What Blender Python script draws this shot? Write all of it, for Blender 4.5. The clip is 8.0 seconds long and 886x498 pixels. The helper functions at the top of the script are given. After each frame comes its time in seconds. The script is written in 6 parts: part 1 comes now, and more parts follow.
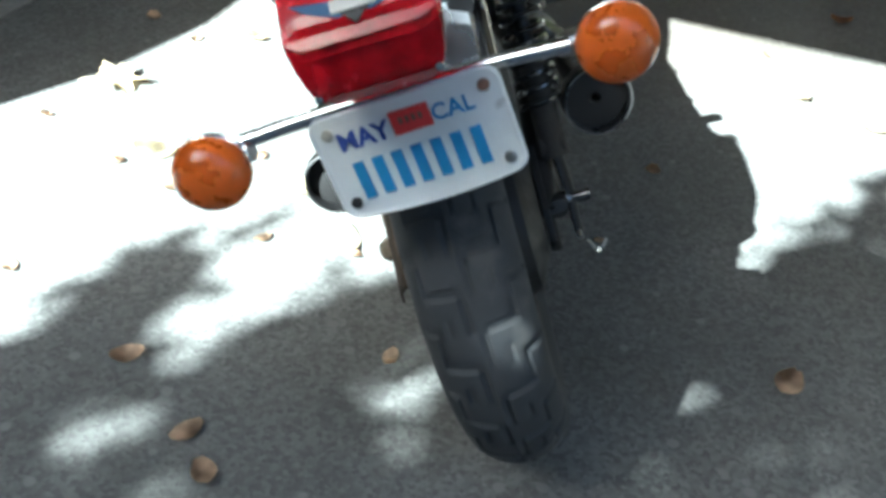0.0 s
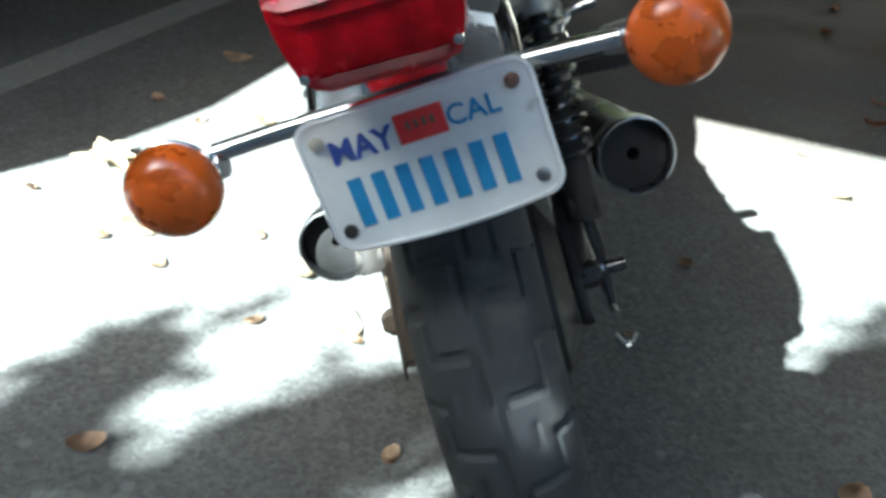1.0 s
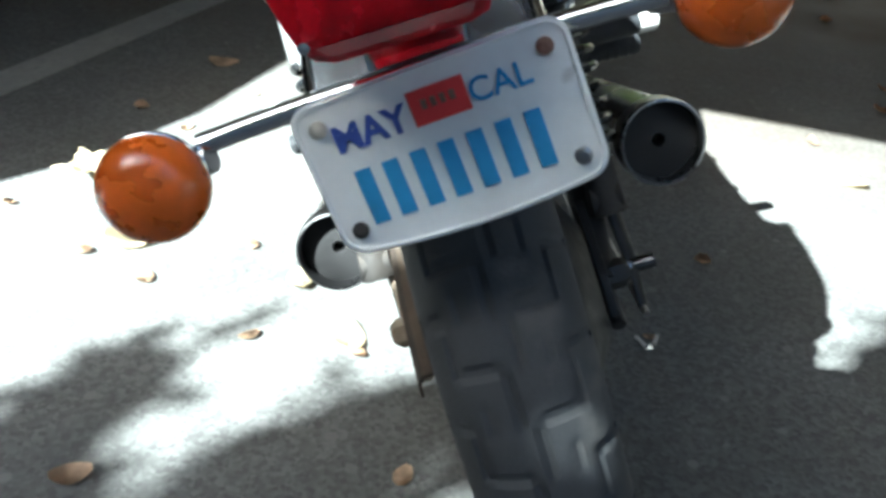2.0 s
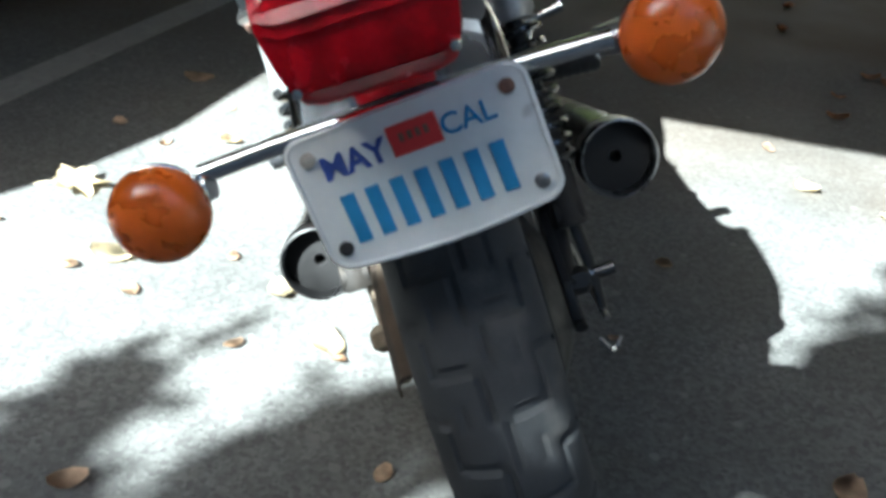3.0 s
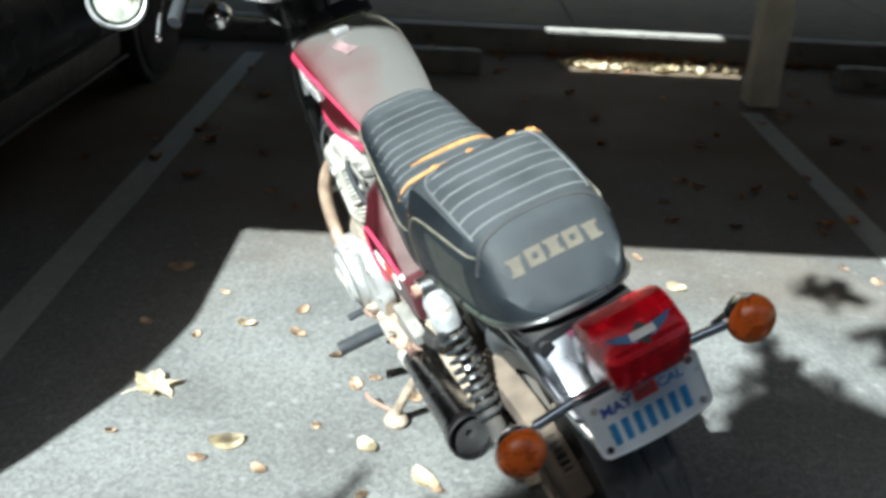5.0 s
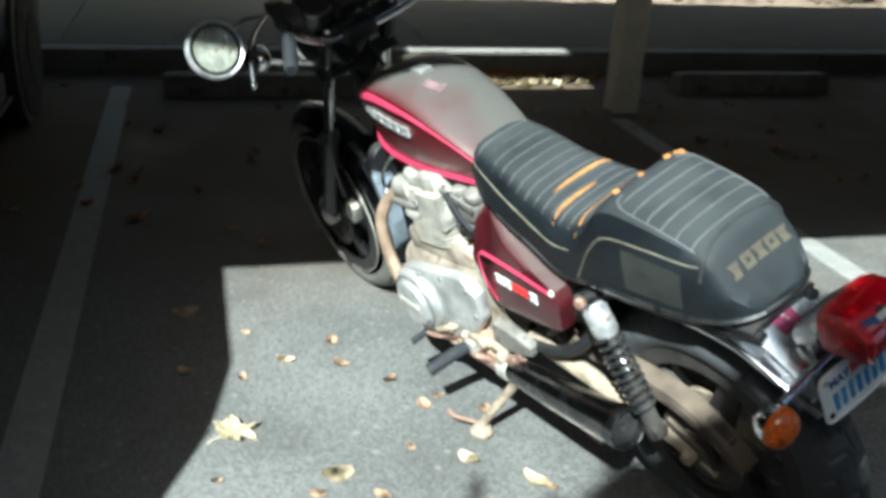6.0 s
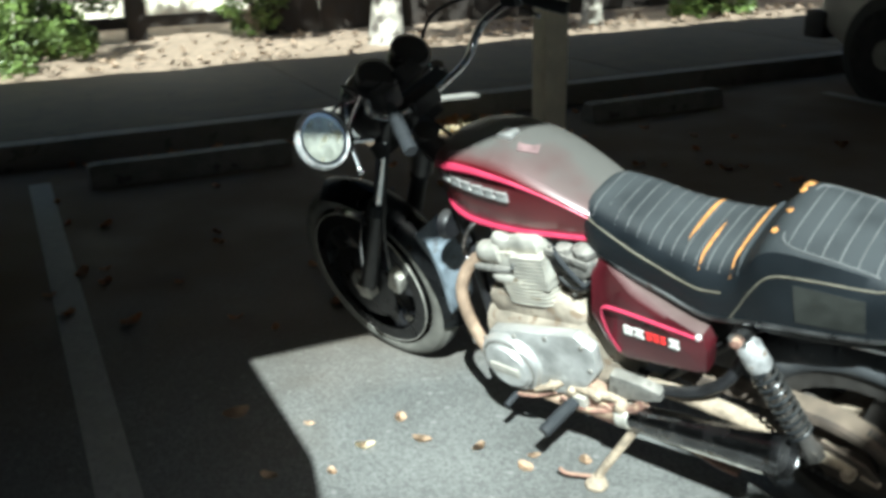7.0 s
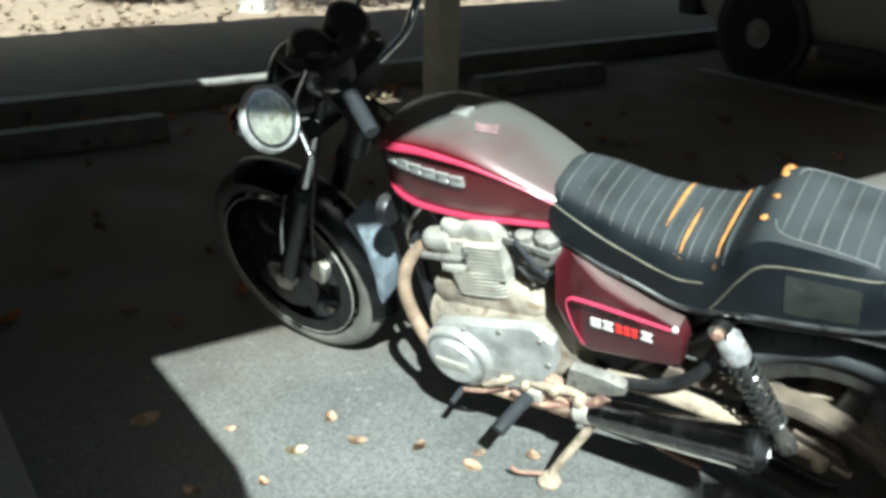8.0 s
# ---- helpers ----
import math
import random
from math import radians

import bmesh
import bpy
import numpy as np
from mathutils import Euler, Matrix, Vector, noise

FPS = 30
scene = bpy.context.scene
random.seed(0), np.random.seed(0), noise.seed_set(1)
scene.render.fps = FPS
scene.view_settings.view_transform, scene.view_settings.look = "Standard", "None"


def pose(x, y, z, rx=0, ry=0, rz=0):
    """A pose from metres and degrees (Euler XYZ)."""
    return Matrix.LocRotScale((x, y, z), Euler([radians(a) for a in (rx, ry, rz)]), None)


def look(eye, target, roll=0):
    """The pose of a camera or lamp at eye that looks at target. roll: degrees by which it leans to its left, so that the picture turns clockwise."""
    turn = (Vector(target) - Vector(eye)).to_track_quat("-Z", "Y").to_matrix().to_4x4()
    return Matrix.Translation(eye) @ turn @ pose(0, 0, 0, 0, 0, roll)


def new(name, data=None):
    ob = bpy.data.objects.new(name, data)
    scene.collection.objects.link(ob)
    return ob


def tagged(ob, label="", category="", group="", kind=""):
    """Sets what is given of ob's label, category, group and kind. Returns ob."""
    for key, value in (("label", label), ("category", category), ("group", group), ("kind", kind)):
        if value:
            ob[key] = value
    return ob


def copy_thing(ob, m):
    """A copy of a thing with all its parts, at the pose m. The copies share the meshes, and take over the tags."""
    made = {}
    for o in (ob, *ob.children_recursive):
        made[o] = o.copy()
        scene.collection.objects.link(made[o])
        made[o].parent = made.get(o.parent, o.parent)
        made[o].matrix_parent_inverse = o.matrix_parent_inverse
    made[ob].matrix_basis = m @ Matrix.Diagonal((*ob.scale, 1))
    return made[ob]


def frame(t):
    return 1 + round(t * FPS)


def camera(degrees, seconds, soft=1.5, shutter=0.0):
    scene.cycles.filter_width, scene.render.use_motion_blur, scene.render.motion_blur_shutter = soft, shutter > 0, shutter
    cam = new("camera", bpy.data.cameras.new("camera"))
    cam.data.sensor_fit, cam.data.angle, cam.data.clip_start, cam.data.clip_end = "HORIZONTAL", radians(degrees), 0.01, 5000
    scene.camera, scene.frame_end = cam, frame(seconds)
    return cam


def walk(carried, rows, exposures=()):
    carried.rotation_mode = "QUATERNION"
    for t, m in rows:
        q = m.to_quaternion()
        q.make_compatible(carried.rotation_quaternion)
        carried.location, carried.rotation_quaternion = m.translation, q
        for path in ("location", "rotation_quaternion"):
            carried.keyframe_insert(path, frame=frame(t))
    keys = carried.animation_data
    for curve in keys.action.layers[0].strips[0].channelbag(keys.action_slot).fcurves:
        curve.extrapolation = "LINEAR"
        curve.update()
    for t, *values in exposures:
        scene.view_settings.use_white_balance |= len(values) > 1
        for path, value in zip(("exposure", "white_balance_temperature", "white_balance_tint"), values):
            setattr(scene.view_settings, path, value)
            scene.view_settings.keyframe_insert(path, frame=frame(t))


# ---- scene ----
cam = camera(50.6, 8.0, soft=3.6, shutter=0.5)
PATH = [
    (0, (-0.275, -0.994, 1.028), (-0.072, 0.58, -0.19), 6.1),
    (0.3, (-0.273, -1.025, 0.963), (-0.061, 0.604, -0.179), 7.9),
    (0.5, (-0.27, -1.0, 0.919), (-0.105, 0.656, -0.191), 7.0),
    (1, (-0.257, -0.895, 0.872), (-0.09, 0.832, -0.122), 6.5),
    (1.5, (-0.253, -0.83, 0.824), (-0.065, 0.891, -0.178), 5.5),
    (1.7, (-0.26, -0.81, 0.818), (-0.088, 0.921, -0.169), 4.9),
    (3, (-0.28, -0.877, 0.862), (-0.038, 0.857, -0.105), 4.9),
    (3.5, (-0.304, -0.94, 0.94), (-0.115, 0.841, 0.05), 5.1),
    (3.7, (-0.32, -0.998, 0.984), (-0.139, 0.79, 0.107), 5.2),
    (4, (-0.369, -1.082, 1.084), (-0.145, 0.705, 0.216), 6.5),
    (4.2, (-0.423, -1.126, 1.154), (-0.153, 0.655, 0.286), 5.1),
    (5.3, (-1.11, -1.172, 1.32), (-0.242, 0.429, 0.492), 3.2),
    (5.5, (-1.233, -1.101, 1.32), (-0.29, 0.425, 0.435), 3.9),
    (6, (-1.604, -0.923, 1.349), (-0.463, 0.524, 0.57), 3.4),
    (6.5, (-1.832, -0.715, 1.385), (-0.48, 0.58, 0.681), 3.7),
    (7, (-2.003, -0.495, 1.381), (-0.61, 0.764, 0.693), -1.2),
    (7.5, (-2.067, -0.294, 1.374), (-0.47, 0.689, 0.678), -0.8),
    (8, (-1.988, -0.219, 1.353), (-0.427, 0.785, 0.61), 1.3),
]
EXPOSURES = [(0.0, 3.47, 5500, -5), (1.7, 3.31, 5600, -3), (3.0, 3.0, 5640, -1), (3.5, 2.82, 5670, 0), (4.2, 2.43, 5700, 0), (5.3, 1.96, 5710, -2), (6.5, 1.73, 5680, -5), (8.0, 1.74, 5690, -7)]
walk(cam, [(t, look(eye, target, roll)) for t, eye, target, roll in PATH], EXPOSURES)

# ---- world and sun ----
SUN_WAY = Vector((0.1636, 0.1316, -0.18)).normalized()
world = bpy.data.worlds.new("world")
scene.world = world
world.use_nodes = True
sky = world.node_tree.nodes.new("ShaderNodeTexSky")
sky.sky_type, sky.sun_disc = "NISHITA", False
sky.sun_elevation, sky.sun_rotation = radians(41.7), radians(232)
sky.dust_density, sky.ozone_density = 3.2, 0.7
back = world.node_tree.nodes["Background"]
back.inputs["Strength"].default_value = 0.057
world.node_tree.links.new(sky.outputs["Color"], back.inputs["Color"])
sun = new("sun", bpy.data.lights.new("sun", "SUN"))
sun.data.energy, sun.data.angle, sun.data.color = 4.8, radians(0.53), (1.0, 0.97, 0.92)
sun.matrix_world = look(-SUN_WAY * 30, (0, 0, 0))

# the parking stall is turned against the motorcycle
A = radians(-22.9)


def lot(u, v, z=0.0):
    return Vector((u * math.cos(A) - v * math.sin(A), u * math.sin(A) + v * math.cos(A), z))


LOT = Matrix.Rotation(A, 4, "Z")


# ---- materials ----
def material(name, rgb, rough=0.6, metal=0.0, var=0.2, scale=25.0, bump=0.15, fine=180.0, coat=0.0, dust=None, transmission=0.0, spots=None, spec=0.5):
    """A node material with two scales of variation; dust: (rgb, amount) settles on faces that look up; spots: (rgb, scale, level)."""
    m = bpy.data.materials.new(name)
    m.use_nodes = True
    nt = m.node_tree
    n, l = nt.nodes, nt.links
    b = n["Principled BSDF"]
    co = n.new("ShaderNodeTexCoord").outputs["Object"]

    def noise_tex(s, detail=4.0):
        t = n.new("ShaderNodeTexNoise")
        t.inputs["Scale"].default_value, t.inputs["Detail"].default_value = s, detail
        l.new(co, t.inputs["Vector"])
        return t.outputs["Fac"]

    def ramp(fac, lo, hi, a, z):
        r = n.new("ShaderNodeMapRange")
        r.inputs["From Min"].default_value, r.inputs["From Max"].default_value = lo, hi
        r.inputs["To Min"].default_value, r.inputs["To Max"].default_value = a, z
        l.new(fac, r.inputs["Value"])
        return r.outputs["Result"]

    def mix(fac, a, c):
        x = n.new("ShaderNodeMix")
        x.data_type = "RGBA"
        l.new(fac, x.inputs["Factor"])
        for sock, val in ((x.inputs[6], a), (x.inputs[7], c)):
            if isinstance(val, tuple):
                sock.default_value = (*val, 1)
            else:
                l.new(val, sock)
        return x.outputs[2]

    big, small = noise_tex(scale), noise_tex(fine, 2.0)
    lo = tuple(c * (1 - var) for c in rgb)
    hi = tuple(min(1.0, c * (1 + var)) for c in rgb)
    col = mix(ramp(big, 0.35, 0.65, 0.0, 1.0), lo, hi)
    col = mix(ramp(small, 0.3, 0.7, 0.0, 0.5 * var + 0.05), col, tuple(c * 0.6 for c in rgb))
    if spots:
        col = mix(ramp(noise_tex(spots[1], 5.0), spots[2], spots[2] + 0.08, 0.0, 0.9), col, spots[0])
    rf = ramp(big, 0.3, 0.7, max(0.02, rough * 0.8), min(1.0, rough * 1.25))
    if dust:
        geo = n.new("ShaderNodeNewGeometry")
        sep = n.new("ShaderNodeSeparateXYZ")
        l.new(geo.outputs["Normal"], sep.inputs[0])
        up = ramp(sep.outputs["Z"], 0.25, 0.95, 0.0, dust[1])
        mul = n.new("ShaderNodeMath")
        mul.operation = "MULTIPLY"
        l.new(up, mul.inputs[0])
        l.new(ramp(big, 0.25, 0.6, 0.55, 1.0), mul.inputs[1])
        col = mix(mul.outputs[0], col, dust[0])
        add = n.new("ShaderNodeMath")
        add.operation, add.use_clamp = "ADD", True
        l.new(rf, add.inputs[0])
        sc = n.new("ShaderNodeMath")
        sc.operation = "MULTIPLY"
        sc.inputs[1].default_value = 0.4
        l.new(mul.outputs[0], sc.inputs[0])
        l.new(sc.outputs[0], add.inputs[1])
        rf = add.outputs[0]
    l.new(col, b.inputs["Base Color"])
    l.new(rf, b.inputs["Roughness"])
    b.inputs["Metallic"].default_value = metal
    b.inputs["Coat Weight"].default_value = coat
    b.inputs["Coat Roughness"].default_value = 0.12
    b.inputs["Transmission Weight"].default_value = transmission
    if bump:
        bp = n.new("ShaderNodeBump")
        bp.inputs["Strength"].default_value, bp.inputs["Distance"].default_value = bump, 0.002
        l.new(small, bp.inputs["Height"])
        l.new(bp.outputs["Normal"], b.inputs["Normal"])
    b.inputs["Specular IOR Level"].default_value = spec
    return m


def asphalt_material():
    m = material("asphalt", (0.126, 0.126, 0.12), 0.9, var=0.2, scale=2.6, bump=0.0, fine=60)
    nt = m.node_tree
    n, l = nt.nodes, nt.links
    b = n["Principled BSDF"]
    old = b.inputs["Base Color"].links[0].from_socket
    co = n.new("ShaderNodeTexCoord").outputs["Object"]
    vo = n.new("ShaderNodeTexVoronoi")
    vo.inputs["Scale"].default_value = 140
    l.new(co, vo.inputs["Vector"])
    bw = n.new("ShaderNodeSeparateColor")
    l.new(vo.outputs["Color"], bw.inputs[0])
    r = n.new("ShaderNodeMapRange")
    r.inputs["To Min"].default_value, r.inputs["To Max"].default_value = 0.72, 1.3
    l.new(bw.outputs[0], r.inputs["Value"])
    vm = n.new("ShaderNodeVectorMath")
    vm.operation = "SCALE"
    l.new(old, vm.inputs[0])
    l.new(r.outputs[0], vm.inputs["Scale"])
    v2 = n.new("ShaderNodeTexVoronoi")
    v2.inputs["Scale"].default_value = 34
    l.new(co, v2.inputs["Vector"])
    s2 = n.new("ShaderNodeSeparateColor")
    l.new(v2.outputs["Color"], s2.inputs[0])
    peb = n.new("ShaderNodeMapRange")
    peb.inputs["From Min"].default_value, peb.inputs["From Max"].default_value = 0.9, 0.93
    l.new(s2.outputs[0], peb.inputs["Value"])
    near = n.new("ShaderNodeMapRange")
    near.inputs["From Min"].default_value, near.inputs["From Max"].default_value = 0.35, 0.25
    l.new(v2.outputs["Distance"], near.inputs["Value"])
    both = n.new("ShaderNodeMath")
    both.operation = "MULTIPLY"
    l.new(peb.outputs[0], both.inputs[0])
    l.new(near.outputs[0], both.inputs[1])
    mx = n.new("ShaderNodeMix")
    mx.data_type = "RGBA"
    l.new(both.outputs[0], mx.inputs["Factor"])
    l.new(vm.outputs[0], mx.inputs[6])
    mx.inputs[7].default_value = (0.185, 0.182, 0.174, 1)
    # carport shade put in as a brown tint, in patches, stronger towards the kerb
    shade_noise = n.new("ShaderNodeTexNoise")
    shade_noise.inputs["Scale"].default_value, shade_noise.inputs["Detail"].default_value = 0.9, 6.0
    l.new(co, shade_noise.inputs["Vector"])
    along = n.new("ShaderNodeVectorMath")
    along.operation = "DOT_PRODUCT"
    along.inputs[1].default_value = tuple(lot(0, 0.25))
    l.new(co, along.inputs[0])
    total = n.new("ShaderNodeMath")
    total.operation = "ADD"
    l.new(shade_noise.outputs["Fac"], total.inputs[0])
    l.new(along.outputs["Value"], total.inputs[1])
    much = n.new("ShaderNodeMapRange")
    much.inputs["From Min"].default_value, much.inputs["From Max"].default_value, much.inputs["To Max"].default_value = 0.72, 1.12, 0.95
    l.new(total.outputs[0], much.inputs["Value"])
    # mix the painted shade tint into the asphalt colour
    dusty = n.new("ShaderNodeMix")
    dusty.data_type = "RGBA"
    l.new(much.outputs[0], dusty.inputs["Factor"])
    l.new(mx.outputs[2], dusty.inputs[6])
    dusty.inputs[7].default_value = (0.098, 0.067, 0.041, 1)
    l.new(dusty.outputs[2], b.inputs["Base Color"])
    bp = n.new("ShaderNodeBump")
    bp.inputs["Strength"].default_value, bp.inputs["Distance"].default_value = 0.4, 0.002
    l.new(vo.outputs["Distance"], bp.inputs["Height"])
    l.new(bp.outputs["Normal"], b.inputs["Normal"])
    return m


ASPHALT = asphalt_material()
LINE = material("worn_line_paint", (0.28, 0.275, 0.255), 0.8, var=0.12, scale=14, fine=90, spots=((0.225, 0.225, 0.215), 55, 0.53))
CONCRETE = material("concrete", (0.24, 0.225, 0.2), 0.9, var=0.15, scale=5, fine=120, spots=((0.13, 0.12, 0.11), 9, 0.62))
# darkened and warmed: the slabs carry the roof's shade in their colour
WALK = material("shade_toned_walkway_concrete", (0.14, 0.116, 0.084), 0.92, var=0.2, scale=4, fine=120, spots=((0.09, 0.08, 0.065), 7, 0.62))
STOP_CONCRETE = material("stained_concrete", (0.2, 0.19, 0.17), 0.92, var=0.25, scale=9, fine=140, spots=((0.08, 0.075, 0.065), 12, 0.6))
GRAVEL = material("dry_mulch", (0.25, 0.185, 0.13), 0.95, var=0.25, scale=14, bump=0.7, fine=90, spots=((0.25, 0.15, 0.09), 26, 0.62))
POST_PAINT = material("beige_post_paint", (0.68, 0.61, 0.48), 0.75, var=0.12, scale=6, fine=80)
ROOF_STEEL = material("roof_sheet", (0.12, 0.092, 0.062), 0.6, metal=0.2, var=0.15, scale=4)
PAINT = material("maroon_paint", (0.095, 0.007, 0.011), 0.36, metal=0.15, var=0.2, scale=8, bump=0.03, coat=0.9, dust=((0.086, 0.082, 0.075), 1.25), spec=0.3)
PAINT.node_tree.nodes["Principled BSDF"].inputs["Coat Roughness"].default_value = 0.26
COVER_PAINT = material("maroon_side_paint", (0.062, 0.007, 0.011), 0.36, metal=0.2, var=0.25, scale=10, bump=0.03, coat=0.8, dust=((0.13, 0.105, 0.096), 0.8))
COVER_PAINT.node_tree.nodes["Principled BSDF"].inputs["Coat Roughness"].default_value = 0.3
STRIPE = material("pink_red_stripe", (0.42, 0.035, 0.08), 0.35, var=0.1, coat=0.6)
VINYL = material("black_vinyl", (0.009, 0.0115, 0.014), 0.5, var=0.25, scale=9, bump=0.3, fine=420, dust=((0.064, 0.07, 0.072), 0.6), spec=0.2)
SEAM = material("grey_seam", (0.078, 0.08, 0.08), 0.7, var=0.2)
PATCH = material("faded_patch", (0.022, 0.024, 0.021), 0.6, var=0.2, scale=30)
PIPING = material("tan_piping", (0.12, 0.11, 0.082), 0.5, var=0.25, scale=30)
FOAM = material("torn_orange_foam", (0.4, 0.185, 0.05), 0.95, var=0.25, scale=60, bump=0.9, fine=260)
CHROME = material("chrome", (0.72, 0.73, 0.75), 0.12, metal=1.0, var=0.08, bump=0.02, spots=((0.22, 0.12, 0.07), 60, 0.68))
DULL_CHROME = material("dull_chrome", (0.42, 0.42, 0.42), 0.3, metal=1.0, var=0.2, scale=20, bump=0.05, spots=((0.16, 0.09, 0.05), 40, 0.64))
MUFFLER = material("dark_chrome", (0.19, 0.19, 0.195), 0.26, metal=1.0, var=0.25, scale=14, bump=0.05, spots=((0.12, 0.08, 0.05), 30, 0.66))
ALLOY = material("oxidised_alloy", (0.5, 0.48, 0.43), 0.55, metal=0.55, var=0.2, scale=24, bump=0.3, fine=200, dust=((0.5, 0.46, 0.38), 0.6), spots=((0.26, 0.21, 0.15), 26, 0.62))
TAN_ALLOY = material("tan_crusted_alloy", (0.29, 0.25, 0.2), 0.75, metal=0.2, var=0.3, scale=26, bump=0.5, fine=180, dust=((0.36, 0.315, 0.25), 0.5), spots=((0.18, 0.13, 0.09), 30, 0.58))
CARB_ALLOY = material("dull_carburettor_metal", (0.26, 0.25, 0.23), 0.55, metal=0.6, var=0.3, scale=30, bump=0.3, dust=((0.4, 0.37, 0.32), 0.4), spots=((0.1, 0.09, 0.08), 30, 0.58))
# pale spots: oxidised patches, and irregular reflections painted as colour
CASE_ALLOY = material("polished_case", (0.52, 0.52, 0.51), 0.38, metal=0.6, var=0.3, scale=14, bump=0.2, dust=((0.5, 0.47, 0.42), 0.4), spots=((0.7, 0.7, 0.68), 18, 0.6))
RUST = material("rusty_steel", (0.22, 0.12, 0.09), 0.85, metal=0.1, var=0.4, scale=30, bump=0.7, dust=((0.32, 0.25, 0.18), 0.6), spots=((0.4, 0.3, 0.2), 24, 0.58))
HEADER = material("heat_stained_pipe", (0.4, 0.29, 0.21), 0.5, metal=0.5, var=0.3, scale=20, bump=0.25, dust=((0.45, 0.33, 0.25), 0.4))
BLACK = material("black_enamel", (0.012, 0.012, 0.0135), 0.4, var=0.3, scale=20, bump=0.05, dust=((0.06, 0.056, 0.05), 0.45))
GREASE = material("greasy_black", (0.03, 0.027, 0.024), 0.7, var=0.4, scale=30, bump=0.4, dust=((0.1, 0.082, 0.064), 0.45))
# base darkened: the shaded carport's reflection is put into this chrome's colour
DARK_CHROME = material("dark_mirroring_chrome", (0.05, 0.052, 0.056), 0.3, metal=1.0, var=0.3, scale=16, bump=0.05, spots=((0.05, 0.04, 0.03), 30, 0.62))
DARK_METAL = material("black_steel", (0.016, 0.0165, 0.018), 0.55, metal=0.2, var=0.35, scale=30, bump=0.3, spots=((0.05, 0.038, 0.028), 40, 0.64))
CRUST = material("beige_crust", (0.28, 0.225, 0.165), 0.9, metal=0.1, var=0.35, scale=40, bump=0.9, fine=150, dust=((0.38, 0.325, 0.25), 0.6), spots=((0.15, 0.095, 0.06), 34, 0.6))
FENDER_CHROME = material("hazy_fender_chrome", (0.62, 0.65, 0.7), 0.27, metal=0.85, var=0.15, scale=16, bump=0.05, spots=((0.25, 0.2, 0.16), 30, 0.68))
SHROUD = material("worn_shroud_chrome", (0.5, 0.5, 0.5), 0.38, metal=0.6, var=0.3, scale=40, bump=0.1, spots=((0.25, 0.15, 0.08), 40, 0.62))
SPRING_BLACK = material("glossy_black_spring", (0.014, 0.016, 0.018), 0.22, var=0.4, scale=40, coat=0.7, bump=0.05, dust=((0.1, 0.09, 0.075), 0.25), spots=((0.06, 0.045, 0.035), 50, 0.66))
FADED_RED = material("faded_red_sticker", (0.165, 0.105, 0.105), 0.7, var=0.35, scale=60)
BAFFLE = material("sooty_grey_steel", (0.02, 0.0195, 0.0195), 0.7, metal=0.2, var=0.25, scale=30, bump=0.2)
GRIME = material("brown_grime", (0.062, 0.047, 0.036), 0.8, metal=0.1, var=0.4, scale=22, bump=0.5, dust=((0.18, 0.142, 0.105), 0.6), spots=((0.05, 0.04, 0.032), 20, 0.6))
RUBBER = material("tyre_rubber", (0.046, 0.049, 0.053), 0.8, var=0.25, scale=12, bump=0.3, fine=300, dust=((0.09, 0.09, 0.088), 0.25), spots=((0.1, 0.098, 0.095), 9, 0.6))
DUSTY_RUBBER = material("dusty_tyre_rubber", (0.12, 0.115, 0.1), 0.9, var=0.3, scale=10, bump=0.3, fine=300, spots=((0.07, 0.068, 0.065), 9, 0.56))
# bluish base paints the chrome flap's sunlit reflection as colour
FLAP_SHEEN = material("flap_painted_sheen", (0.2, 0.235, 0.27), 0.45, metal=0.3, var=0.3, scale=20, bump=0.2, spots=((0.12, 0.12, 0.12), 22, 0.6))
GRIP = material("grip_rubber", (0.014, 0.016, 0.019), 0.8, var=0.2, bump=0.3)
RED_LENS = material("red_lens", (0.62, 0.001, 0.011), 0.24, var=0.4, scale=42, bump=0.08, fine=240, coat=0.12, transmission=0.3, spec=0.25)
AMBER = material("amber_lens", (0.88, 0.17, 0.015), 0.28, var=0.15, scale=40, bump=0.1, fine=300, coat=0.25, transmission=0.35)
REFLECTOR = material("purple_red_sticker", (0.2, 0.035, 0.085), 0.4, var=0.3, scale=60, coat=0.2, spots=((0.5, 0.42, 0.42), 70, 0.6))
PLATE = material("plate_white", (0.8, 0.82, 0.82), 0.45, var=0.06, scale=20, bump=0.05, spots=((0.5, 0.5, 0.48), 20, 0.7))
PLATE_BLUE = material("plate_blue", (0.05, 0.28, 0.58), 0.5, var=0.12)
PLATE_NAVY = material("plate_navy", (0.05, 0.09, 0.36), 0.5, var=0.12)
PLATE_RED = material("sticker_red", (0.72, 0.05, 0.05), 0.5, var=0.1)
BADGE_BLUE = material("badge_blue", (0.08, 0.2, 0.4), 0.35, var=0.15)
WHITE = material("badge_white", (0.66, 0.65, 0.61), 0.5, var=0.1)
GOLD = material("gold_print", (0.062, 0.053, 0.037), 0.6, var=0.2, scale=60)
RED_PRINT = material("red_print", (0.75, 0.03, 0.03), 0.5, var=0.1)
MIRROR = material("mottled_mirror_glass", (0.6, 0.61, 0.52), 0.24, metal=0.65, var=0.4, scale=34, bump=0.1, fine=90, spots=((0.32, 0.3, 0.2), 38, 0.55))
GLASS = material("clear_glass", (0.9, 0.92, 0.92), 0.05, var=0.02, bump=0.0, transmission=0.9)
BARK = material("bark", (0.3, 0.24, 0.18), 0.95, var=0.35, scale=14, bump=0.9, fine=60)
